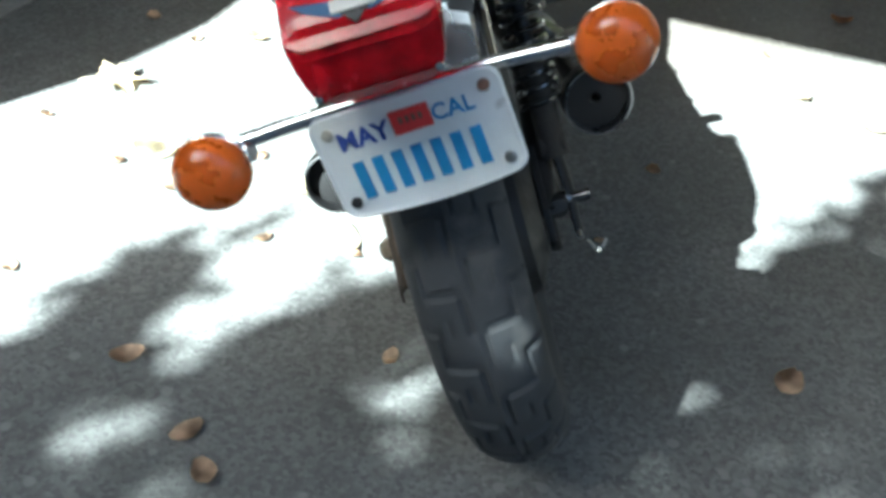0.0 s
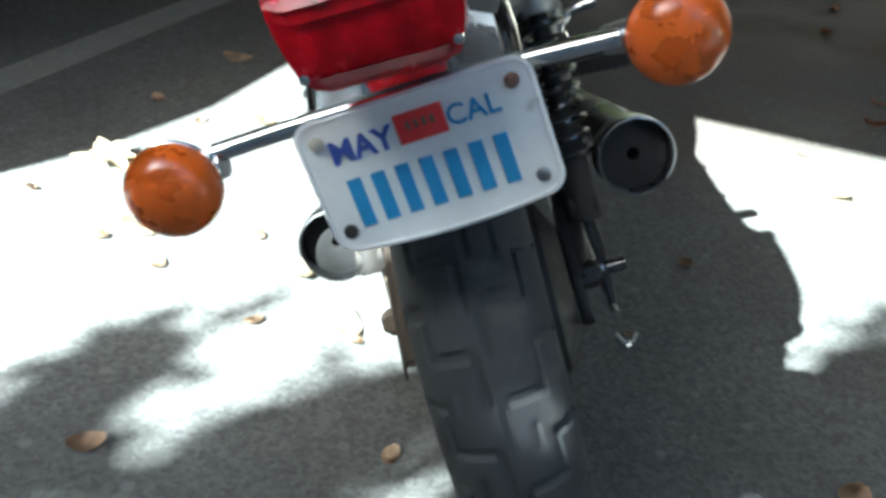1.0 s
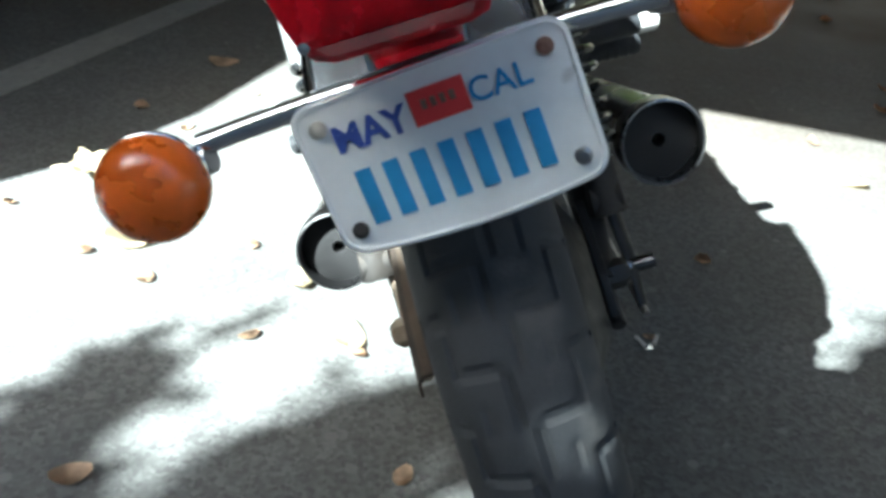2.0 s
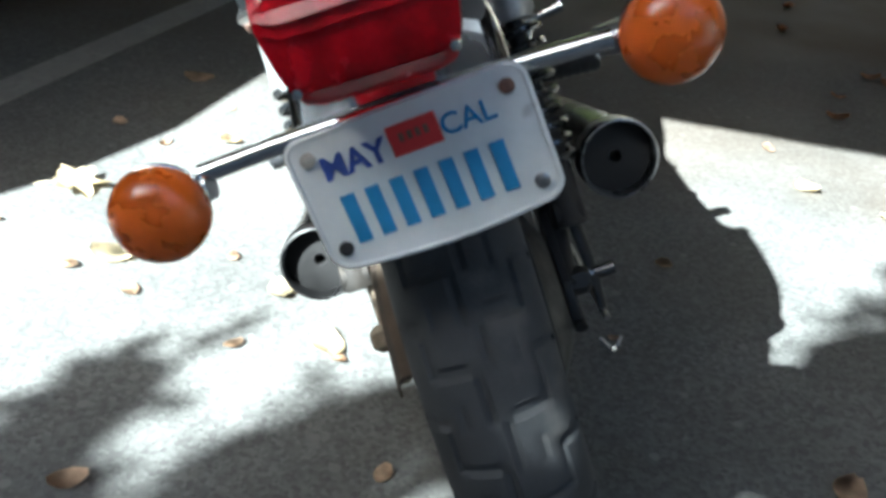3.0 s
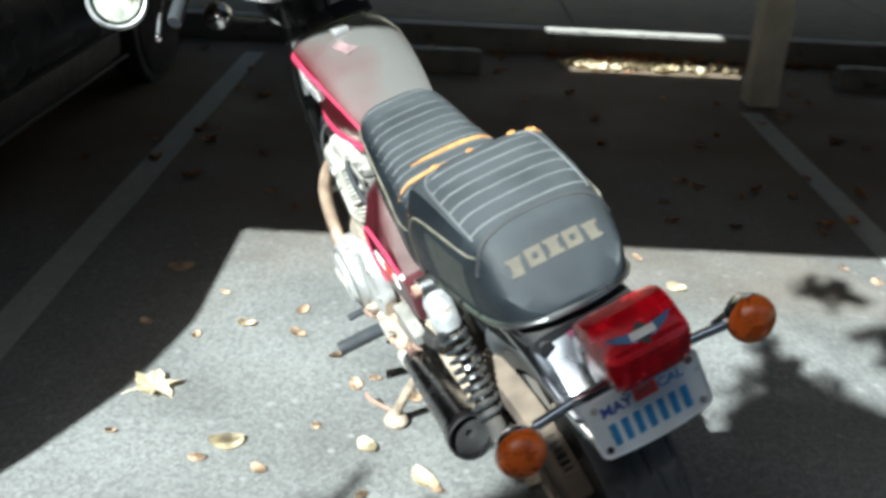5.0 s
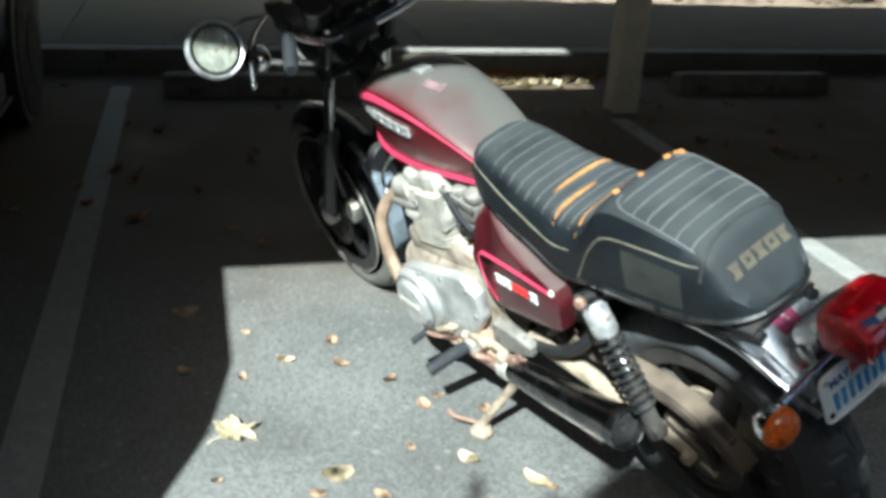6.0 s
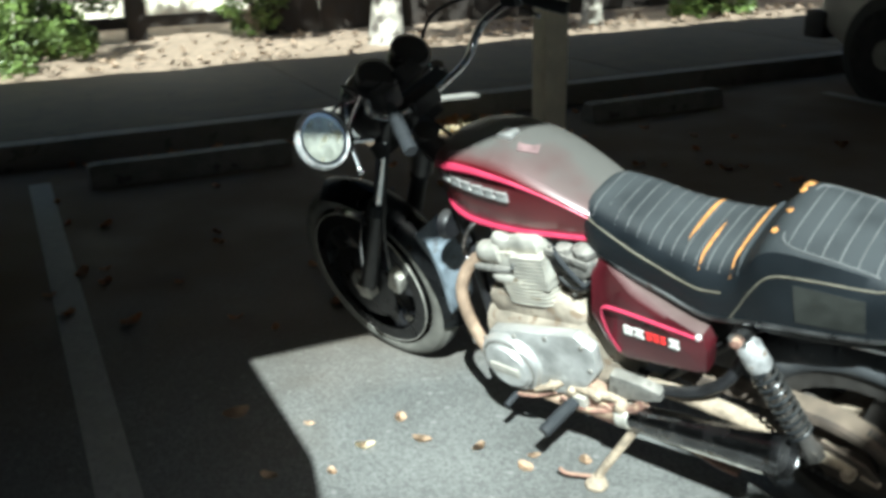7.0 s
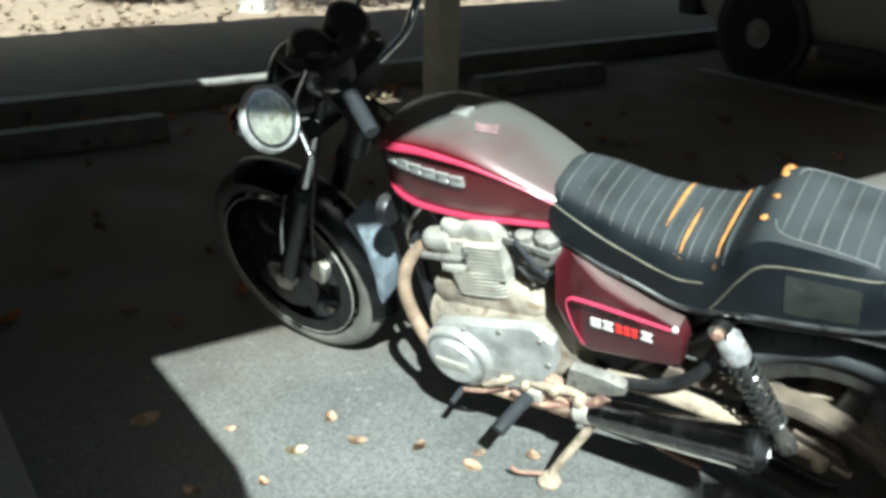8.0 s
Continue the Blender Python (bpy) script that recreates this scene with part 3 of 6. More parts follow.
def build_tree(u, v, h, r0, label, limbs, crown, count, seed, leaf, z0=0.1):
    root = tagged(new("tree"), label, "tree")
    root.matrix_basis = LOT @ pose(u, v, z0)
    rng = random.Random(seed)
    bm = tube([(0, 0, -0.1), (0.01, 0.02, 0.15), (0.05, 0.0, h * 0.35), (0.0, 0.06, h * 0.7), (0.1, 0.1, h)], [r0 * 2.9, r0 * 1.6, r0 * 0.95, r0 * 0.7, r0 * 0.4], 14, 5)
    for v_ in bm.verts:
        v_.co += Vector((noise.noise(v_.co * 7), noise.noise(v_.co * 7 + Vector((5, 0, 0))), 0)) * r0 * 0.25
    trunk = part("trunk", bm, PALE_BARK, root)
    for base, tip in limbs:
        a, b = Vector(base), Vector(tip)
        part("limb", tube([a, a.lerp(b, 0.5) + Vector((0, 0, 0.12)), b], [r0 * 0.5, r0 * 0.35, r0 * 0.12], 8, 5), BARK, root)
    cr = new("crown", leaf_cloud([c[:3] for c in crown], [c[3] for c in crown], count, leaf, seed, "crown", TREE_LEAF))
    cr.parent = root
    tagged(cr, kind="stuff")
    return root


rng = random.Random(4)
CROWN = []
for _ in range(175):
    h = rng.uniform(3.1, 4.2)
    u = rng.uniform(-0.3, 8.0)
    v = rng.uniform(9.3 if u < 0.8 else 8.35 if u < 2.2 else 7.5, 10.5)
    CROWN.append((u - 0.553 * h - 1.85, v - 1.027 * h - 7.42, h, 0.32))
build_tree(1.83, 7.42, 3.4, 0.105, "slender pale-barked tree in the bed", [((0, 0, 2.0), (-0.9, -1.6, 3.3)), ((0, 0, 2.4), (0.3, -1.8, 3.6)), ((0, 0, 2.8), (1.8, -1.2, 3.8))],
           CROWN, 32000, 8, 0.06)
build_tree(4.2, 7.4, 3.2, 0.07, "thin pale-barked tree beside the dark fence", [((0, 0, 1.9), (0.5, 0.4, 3.0)), ((0, 0, 2.3), (-0.4, 0.5, 3.2))],
           [(0.5, 0.4, 3.2, 0.4), (-0.4, 0.6, 3.4, 0.4), (0.1, 0.2, 3.7, 0.4)], 1500, 12, 0.06)

# the tree behind the walker: its crown shades the stall's mouth
SHADE_LINE = [(-2.4, -1.6), (-1.5, -0.9), (-1.0, -0.52), (-0.8, -0.38), (-0.735, -0.29), (-0.72, -0.17), (-0.69, -0.06), (-0.665, 0.05), (-0.625, 0.11), (-0.6, 0.06), (-0.585, -0.05), (-0.54, -0.14), (-0.5, -0.16), (-0.44, -0.14), (-0.42, -0.06), (-0.4, 0.04), (-0.36, 0.11), (-0.27, 0.15), (-0.2, 0.2), (0.1, 0.32), (0.29, 0.48), (0.38, 0.54), (0.48, 0.76), (0.56, 0.9), (0.66, 0.72), (0.8, 0.44), (1.1, 0.42), (1.6, 0.3), (2.6, 0.2)]
SHADE_EXTRA = [(0.92, 0.95, 0.07, 0.09), (0.86, 1.3, 0.07, 0.06), (2.75, 0.3, 0.95, 1.02), (1.6, 1.2, 0.13, 0.08), (1.75, 0.75, 0.35, 0.42), (2.05, 1.3, 0.2, 0.13), (2.95, 1.4, 0.3, 0.07)]
FAINT_SHADE = [(-0.6, 0.19, 0.09, 0.045), (-0.72, 0.08, 0.06, 0.05)]
SUN_GAPS = [(-0.5, -0.01, 0.08, 0.08), (-0.5, -0.29, 0.075, 0.1), (-0.36, -0.36, 0.06, 0.06), (-0.13, -0.06, 0.078, 0.155), (0.27, 0.11, 0.035, 0.065), (0.44, 0.02, 0.05, 0.055), (0.11, 0.115, 0.022, 0.035), (0.75, 0.1, 0.05, 0.06), (-0.95, -0.75, 0.09, 0.08), (0.1, -0.6, 0.07, 0.06), (0.215, 0.14, 0.055, 0.065)]


def cover(u, v):
    """How thickly leaves stand between the sun and a spot of the ground, 0 to 1."""
    u, v = u + 0.025 * noise.noise((u * 7, v * 7, 1.0)), v + 0.03 * noise.noise((u * 7, v * 7, 9.0))
    inside = lambda some: any(((u - a) / p) ** 2 + ((v - b) / q) ** 2 < 1 for a, b, p, q in some)
    if inside(SUN_GAPS[:1]):
        return 0.0
    if inside(SUN_GAPS[1:4] + SUN_GAPS[-1:]):
        return 0.09
    if inside(SUN_GAPS):
        return 0.04
    if inside(FAINT_SHADE):
        return 0.05
    if inside(SHADE_EXTRA):
        return 1.0
    if ((u - 0.15) / 2.35) ** 2 + ((v + 0.55) / 1.75) ** 2 > 1 + 0.35 * noise.noise((u * 2.2, v * 2.2, 4.0)):
        return 0.0
    us, vs = zip(*SHADE_LINE)
    return 1.0 if v < np.interp(u, us, vs) else 0.0


def build_shade_tree():
    home = Vector((-3.4, -6.4, 0.0))
    root = tagged(new("tree"), "leafy street tree that shades the stall's mouth", "tree")
    root.matrix_basis = LOT @ Matrix.Translation(home)
    part("trunk", tube([(0, 0, -0.1), (0.02, 0.0, 0.2), (0.05, 0.05, 1.8), (0.1, 0.3, 3.4)], [0.24, 0.17, 0.14, 0.1], 12, 5), BARK, root)
    for tip in ((1.2, 2.1, 3.7), (0.4, 1.6, 4.2), (1.9, 1.5, 3.9), (2.6, 2.3, 4.1)):
        part("limb", tube([(0.08, 0.2, 2.9), (tip[0] * 0.5, tip[1] * 0.5, 3.4), tip], [0.07, 0.05, 0.015], 8, 5), BARK, root)
    rng = np.random.default_rng(5)
    verts, faces = [], []
    tries = 0
    while len(faces) < 2 * 50000 and tries < 290000:
        tries += 1
        u, v = rng.uniform(-2.7, 3.7), rng.uniform(-2.7, 1.5)
        if rng.random() > cover(u + rng.normal(0, 0.03), v + rng.normal(0.045, 0.045)):
            continue
        h = rng.uniform(3.1, 4.1)
        c = np.array((u - 0.553 * h - home.x, v - 1.027 * h - home.y, h))
        a = rng.normal(size=3)
        a /= np.linalg.norm(a)
        b = np.cross(a, rng.normal(size=3))
        b /= np.linalg.norm(b)
        q = rng.uniform(0.034, 0.06)
        i = len(verts)
        verts += [tuple(c - a * q), tuple(c - b * q * 0.5), tuple(c + a * q), tuple(c + b * q * 0.5)]
        faces += [(i, i + 1, i + 2), (i, i + 2, i + 3)]
    me = bpy.data.meshes.new("crown")
    me.from_pydata(verts, [], faces)
    me.materials.append(TREE_LEAF)
    crown = new("crown", me)
    crown.parent = root
    tagged(crown, kind="stuff")


build_shade_tree()


# ---- the motorcycle ----
LEAN = 20.5
bike = tagged(new("motorcycle"), "old maroon motorcycle with torn black seat on its side stand", "motorcycle")
bike.matrix_basis = pose(0, 0, 0.004, 0, -LEAN, 0)
REAR, FRONT = (0.0, 0.0, 0.31), (0.02, 1.498, 0.316)


def tyre_mesh(r, half, groove, n=390):
    """A tyre about the x axis with a carcass of rounded section and cut grooves."""
    bm = bmesh.new()
    sec = np.linspace(-1, 1, 49)
    rings = []
    for k in range(n):
        th = 2 * math.pi * k / n
        ring = []
        for s in sec:
            ang = s * 2.2
            rad = r - half * 0.88 * (1 - math.cos(ang))
            x = half * math.sin(ang) * (1.0 if abs(ang) < 1.57 else 1.0)
            if abs(s) < 0.62:
                rad -= groove(th, s)
            ring.append(bm.verts.new((x, rad * math.sin(th), rad * math.cos(th))))
        rings.append(ring)
    for a, b in zip(rings, rings[1:] + rings[:1]):
        for i in range(len(sec) - 1):
            bm.faces.new((a[i], a[i + 1], b[i + 1], b[i]))
    bmesh.ops.recalc_face_normals(bm, faces=bm.faces)
    return bm


def rear_groove(th, s):
    k = (th * 22 / (2 * math.pi)) % 1.0
    side = 0.5 if s > 0 else 0.0
    j = (k + side) % 1.0
    if abs(s - 0.06 * math.copysign(1, math.sin(th * 22))) < 0.022:
        return 0.005
    if 0.06 < abs(s) < 0.34 and j < 0.12:
        return 0.005
    if abs(abs(s) - 0.34) < 0.022 and j < 0.62:
        return 0.005
    if 0.34 < abs(s) < 0.6 and 0.5 < j < 0.62:
        return 0.006
    if abs(abs(s) - 0.2) < 0.02 and 0.45 < j < 0.8:
        return 0.004
    return 0.0


def front_groove(th, s):
    return 0.004 if min(abs(s), abs(abs(s) - 0.33)) < 0.045 else 0.0


def build_wheel(name, at, r, half, rim_r, groove, label, metal, inner, rubber, hub, turn=0.0, camber=0.0):
    wheel = part(name, lathe([(rim_r - 0.03, -0.05), (rim_r + 0.012, -0.052), (rim_r + 0.006, -0.042), (rim_r - 0.012, -0.03), (rim_r - 0.022, 0), (rim_r - 0.012, 0.03), (rim_r + 0.006, 0.042),
                              (rim_r + 0.012, 0.052), (rim_r - 0.03, 0.05), (rim_r - 0.04, 0.0), (rim_r - 0.03, -0.05)], 48, "X", caps=False), metal, bike, label, pose(*at, 0, camber, turn))
    part("tyre", tyre_mesh(r, half, groove), rubber, wheel, "black worn rubber tyre")
    part("hub", lathe([(0.02, -0.09), (0.045, -0.085), (0.05, -0.05), (0.06, -0.04), (0.06, 0.04), (0.05, 0.05), (0.045, 0.085), (0.02, 0.09)], 28, "X"), hub, wheel, "dirty alloy hub")
    for k in range(5):
        a = 2 * math.pi * k / 5 + 0.3
        for side in (-1, 1):
            bm = box((0.012, 0.05, rim_r - 0.05), (side * 0.024, 0, (rim_r + 0.01) / 2), 0.004)
            for v in bm.verts:
                v.co.y *= 1.5 - v.co.z * 3.0
                v.co.x *= 1.5 - v.co.z * 1.6
            bmesh.ops.rotate(bm, cent=(0, 0, 0), matrix=Matrix.Rotation(a, 3, "X"), verts=bm.verts)
            part("spoke", bm, inner, wheel)
    return wheel


rear_wheel = build_wheel("rear_wheel", REAR, 0.31, 0.063, 0.215, rear_groove, "rear wheel with pressed spokes under brown grime", GREASE, GREASE, RUBBER, GRIME)
for s in (-1, 1):
    part("rim_edge", lathe([(0.223, s * 0.05), (0.229, s * 0.053), (0.229, s * 0.047), (0.223, s * 0.045), (0.223, s * 0.05)], 64, "X", caps=False), GRIME, rear_wheel, "brown crusted rim edge")
part("brake_drum", lathe([(0.03, 0.05), (0.1, 0.045), (0.105, 0.0), (0.1, -0.02)], 36, "X"), CRUST, rear_wheel, "rusty dusty brake drum")
part("sprocket", lathe([(0.05, -0.075), (0.098, -0.074), (0.1, -0.07), (0.098, -0.066), (0.05, -0.064)], 40, "X"), GRIME, rear_wheel, "rusty rear sprocket")
front_wheel = build_wheel("front_wheel", FRONT, 0.314, 0.046, 0.224, front_groove, "front wheel with dark spokes and a pale rim", DARK_CHROME, BLACK, DUSTY_RUBBER, CARB_ALLOY, -2.5, 2.0)
for s in (-1, 1):
    part("rim_edge", lathe([(0.231, s * 0.05), (0.238, s * 0.053), (0.238, s * 0.047), (0.231, s * 0.045), (0.231, s * 0.05)], 64, "X", caps=False), ALLOY, front_wheel, "pale rim edge")
part("brake_disc", lathe([(0.075, -0.068), (0.128, -0.068), (0.128, -0.063), (0.075, -0.063)], 48, "X"), DARK_CHROME, front_wheel, "scored steel brake disc")

# fork, headlamp, bars
RAKE = Vector((0.02, -0.45, 0.89)).normalized()
AXLE = Vector(FRONT)
fork_foot = AXLE + Vector((0.012, -0.024, 0.0))
for s in (-1, 1):
    b = fork_foot + Vector((s * 0.095, 0, 0))
    leg = part("fork_leg", tube([b - RAKE * 0.02, b + RAKE * 0.05, b + RAKE * 0.36, b + RAKE * 0.38], [0.022, 0.026, 0.026, 0.021], 16, 2), BLACK, bike, "black fork slider with dust")
    part("stanchion", tube([b + RAKE * 0.37, b + RAKE * 0.78], 0.0165, 16, 1), CHROME, leg, "chrome fork tube")
    part("dust_seal", tube([b + RAKE * 0.365, b + RAKE * 0.4], [0.03, 0.024], 16, 1), GRIP, leg)
    part("fork_ear", tube([b + RAKE * 0.66, b + RAKE * 0.74], 0.023, 14, 1), BLACK, leg)
    part("axle_cap", box((0.05, 0.05, 0.05), b, 0.01), ALLOY, leg)
crown_at = fork_foot + RAKE * 0.74
part("triple_clamp", loft([superloop(0, 0, 0.125, 0.045, -0.02, 3), superloop(0, 0, 0.125, 0.045, 0.02, 3)]), BLACK, bike, "black upper triple clamp", Matrix.Translation(crown_at) @ pose(0, 0, 0, 62))
part("triple_clamp", loft([superloop(0, 0, 0.125, 0.04, -0.02, 3), superloop(0, 0, 0.125, 0.04, 0.02, 3)]), BLACK, bike, "black lower triple clamp", Matrix.Translation(fork_foot + RAKE * 0.62) @ pose(0, 0, 0, 62))
caliper = part("brake_caliper", box((0.05, 0.05, 0.08), (-0.03, 1.355, 0.36), 0.012, pose(0, 0, 0, 25)), ALLOY, bike, "dusty alloy brake caliper")
part("brake_hose", tube([(-0.06, 1.34, 0.43), (-0.085, 1.27, 0.6), (-0.08, 1.19, 0.8), (-0.03, 1.14, 0.98)], 0.005, 8), BLACK, bike, "black brake hose")

# front fender: an arc over the front tyre
loops = []
for a in np.linspace(radians(-16), radians(108), 28):
    ring = []
    for t in np.linspace(-1, 1, 9):
        rr = 0.342 - 0.035 * t * t - 0.006 * abs(t)
        ring.append(Vector((FRONT[0] + 0.062 * t, FRONT[1] - rr * math.sin(a), FRONT[2] + rr * math.cos(a))))
    for t in np.linspace(1, -1, 9):
        rr = 0.338 - 0.035 * t * t - 0.006 * abs(t)
        ring.append(Vector((FRONT[0] + 0.06 * t, FRONT[1] - rr * math.sin(a), FRONT[2] + rr * math.cos(a))))
    loops.append(ring)
fender = part("front_fender", loft(loops), DARK_CHROME, bike, "chrome front fender, its flap painted with a bluish reflection")
for s in (-1, 1):
    part("fender_stay", tube([(s * 0.065 + 0.02, 1.39, 0.61), (s * 0.08 + 0.02, 1.43, 0.5), (s * 0.09 + 0.02, 1.47, 0.34)], 0.006, 8), CHROME, fender)

head_at = Vector((0, 1.235, 0.955))
lamp = part("headlamp", lathe([(0.02, -0.115), (0.055, -0.105), (0.078, -0.07), (0.088, -0.02), (0.088, 0.02)], 36, "Y", head_at), BLACK, bike, "round black headlamp bucket")
part("rim", lathe([(0.088, 0.012), (0.095, 0.018), (0.096, 0.03), (0.09, 0.042), (0.082, 0.04)], 36, "Y", head_at, caps=False), CHROME, lamp, "chrome headlamp rim")
part("lens", lathe([(0.084, 0.034), (0.07, 0.048), (0.04, 0.058), (0.002, 0.062)], 36, "Y", head_at), GLASS, lamp, "ribbed clear lens")
for s in (-1, 1):
    pod = part("gauge", lathe([(0.03, -0.05), (0.046, -0.045), (0.05, -0.01), (0.052, 0.015), (0.046, 0.02)], 30, "Z", (0, 0, 0)), BLACK, bike, "round black instrument pod", pose(s * 0.065, 1.13, 1.075, 38))
    part("dial", lathe([(0.045, 0.016), (0.044, 0.018)], 30, "Z"), GLASS, pod, "glass dial cover")
    part("bezel", lathe([(0.046, 0.014), (0.053, 0.016), (0.052, 0.022), (0.045, 0.021)], 30, "Z", caps=False), DULL_CHROME, pod)
part("indicator_panel", box((0.07, 0.045, 0.05), (0, 1.09, 1.06), 0.01, pose(0, 0, 0, 38)), BLACK, bike)

bars = part("handlebar", tube([(-0.321, 0.777, 1.1), (-0.257, 0.872, 1.15), (-0.225, 0.965, 1.145), (-0.17, 1.045, 1.06), (-0.09, 1.06, 1.005), (0, 1.06, 0.995), (0.1, 1.065, 0.99), (0.2, 1.07, 1.0), (0.27, 1.055, 1.065), (0.315, 0.95, 1.12), (0.335, 0.84, 1.09)], 0.011, 12), CHROME, bike, "chrome pulled-back handlebar")
part("bar_clamp", box((0.09, 0.05, 0.045), (0, 1.06, 0.995), 0.01), BLACK, bike)
for s, inner, outer in ((-1, Vector((-0.257, 0.872, 1.15)), Vector((-0.323, 0.774, 1.099))), (1, Vector((0.318, 0.945, 1.12)), Vector((0.336, 0.832, 1.088)))):
    g = part("grip", tube([outer, outer.lerp(inner, 0.1), inner], [0.0135, 0.0148, 0.014], 16, 5), GRIP, bars, "ribbed grey-black rubber grip")
    d = (inner - outer).normalized()
    for k in range(8):
        c = outer.lerp(inner, 0.1 + k * 0.1)
        part("grip_ring", tube([c - d * 0.002, c + d * 0.002], 0.0157, 14, 1), GRIP, g)
    hub_at = inner + d * 0.03
    part("switch_box", box((0.05, 0.05, 0.045), hub_at, 0.01), BLACK, bars)
    part("lever_perch", box((0.03, 0.05, 0.03), hub_at + Vector((0, 0.04, 0.012)), 0.008), BLACK, bars)
    p0 = hub_at + Vector((s * 0.01, 0.065, 0.0))
    ball = outer + Vector((s * 0.04, 0.128, -0.045))
    lv = part("lever", tube([p0, p0.lerp(ball, 0.4) + Vector((s * 0.02, 0.02, -0.005)), ball], [0.006, 0.007, 0.005], 10, flat=0.7), MUFFLER, bars, "dark chrome hand lever with ball end")
    part("ball_end", lathe([(0.001, -0.009), (0.007, -0.005), (0.009, 0), (0.007, 0.005), (0.001, 0.009)], 12, "Y", ball), CHROME, lv)
mirror_at = Vector((-0.405, 0.934, 1.15))
mir = part("mirror", lathe([(0.002, 0.03), (0.03, 0.026), (0.052, 0.012), (0.06, -0.002), (0.058, -0.008)], 36, "Y"), CHROME, bike, "round pale-rimmed rear-view mirror", Matrix.Translation(mirror_at) @ Matrix.Rotation(radians(LEAN), 4, "Y") @ pose(0, 0, 0, -20.3, 0, -8))
part("mirror_glass", lathe([(0.0575, -0.0075), (0.04, -0.0083), (0.02, -0.0086), (0.002, -0.0087)], 36, "Y"), MIRROR, mir, "silvered mirror glass")
part("rim", lathe([(0.0545, -0.012), (0.058, -0.0135), (0.062, -0.009), (0.063, 0.0), (0.06, 0.004), (0.056, -0.004)], 48, "Y", caps=False), SHROUD, mir, "pale worn mirror rim")
part("mirror_stem", tube([(-0.25, 0.985, 1.15), (-0.31, 0.978, 1.165), mirror_at + Vector((0.02, 0.03, 0))], 0.0042, 10), MUFFLER, bike, "chrome mirror stem")

# fuel tank
TANK_Y = [1.012, 1.002, 0.972, 0.92, 0.858, 0.79, 0.73, 0.67, 0.61, 0.56, 0.51]
TANK_TOP = [0.882, 0.898, 0.92, 0.938, 0.948, 0.945, 0.928, 0.9, 0.868, 0.84, 0.818]
TANK_CREASE = [0.862, 0.878, 0.895, 0.909, 0.915, 0.91, 0.898, 0.878, 0.852, 0.826, 0.801]
TANK_LOW = [0.8, 0.757, 0.727, 0.713, 0.711, 0.714, 0.719, 0.728, 0.735, 0.742, 0.746]
TANK_W = [0.034, 0.062, 0.086, 0.102, 0.109, 0.111, 0.108, 0.102, 0.093, 0.084, 0.074]


def tank_ring(i, off=0.0):
    y, t, c, b, w = TANK_Y[i], TANK_TOP[i], TANK_CREASE[i], TANK_LOW[i], TANK_W[i]
    half = [(0.0, t), (w * 0.45, t - (t - c) * 0.1), (w * 0.8, t - (t - c) * 0.42), (w * 0.97, c + (t - c) * 0.16), (w + off, c), (w * 0.98 + off, c - (c - b) * 0.2), (w * 0.94 + off, c - (c - b) * 0.55), (w * 0.82 + off, b + (c - b) * 0.12), (w * 0.68, b)]
    right = [Vector((x, y, z)) for x, z in half]
    left = [Vector((-x, y, z)) for x, z in half[1:]]
    return right + left[::-1]


def dense(rows, k=4):
    """Rings between rings, by a smooth curve through each column."""
    cols = [smooth_path(c, k) for c in zip(*rows)]
    return [list(r) for r in zip(*cols)]


tank = part("fuel_tank", loft(dense([tank_ring(i) for i in range(len(TANK_Y))])), PAINT, bike, "maroon metallic fuel tank with a dusty faded top")
for s in (-1, 1):
    for name, pick, wide, lab in (("stripe", lambda i: (TANK_W[i] + 0.001, TANK_CREASE[i] - (0.009 if s < 0 else 0.034)), 0.021, "bright pink-red pinstripe"), ("stripe", lambda i: (TANK_W[i] * 0.83, TANK_LOW[i] + (TANK_CREASE[i] - TANK_LOW[i]) * 0.13), 0.017, "bright pink-red pinstripe")):
        pts = [(s * pick(i)[0], TANK_Y[i], pick(i)[1]) for i in range(1, len(TANK_Y))]
        part(name, tube(pts, [wide * 0.5 * q for q in ((0.9, 1.25, 1.2, 1.0, 0.75, 0.5, 0.35, 0.25, 0.2, 0.15) if wide > 0.02 else (0.9, 1.1, 1.1, 1.1, 1.1, 1.05, 1.0, 1.0, 0.95, 0.95))], 10, 4, flat=0.45), STRIPE, tank, lab)
    for k in range(6):
        y = 0.949 - k * 0.0355
        w0, w1 = (float(np.interp(-q, [-v for v in TANK_Y], TANK_W)) for q in (y + 0.014, y - 0.014))
        bm = (ibeam if k % 2 == 0 else hollow)(0.031, 0.023, 0.0085, 0.006)
        bmesh.ops.transform(bm, matrix=Matrix(((0, 0, 1, 0), (1, 0, 0, 0), (0, 1, 0, 0), (0, 0, 0, 1))), verts=bm.verts)
        part("emblem_block", bm, CASE_ALLOY, tank, "raised chrome emblem block", Matrix.Translation((s * ((w0 + w1) * 0.49 + 0.003), y, 0.856 - k * 0.0022)) @ pose(0, 0, 0, 0, 0, s * math.degrees(math.atan((w1 - w0) / 0.028))))
part("filler_cap", box((0.036, 0.042, 0.012), (-0.008, 0.8, 0.948), 0.005, pose(0, 0, 0, -2)), CASE_ALLOY, tank, "chrome filler cap under the top's dust")
part("top_badge", box((0.04, 0.05, 0.002), (-0.02, 0.738, 0.9295), 0.0005, pose(0, 0, 0, 16, -4, 24)), FADED_RED, tank, "faded red sticker")

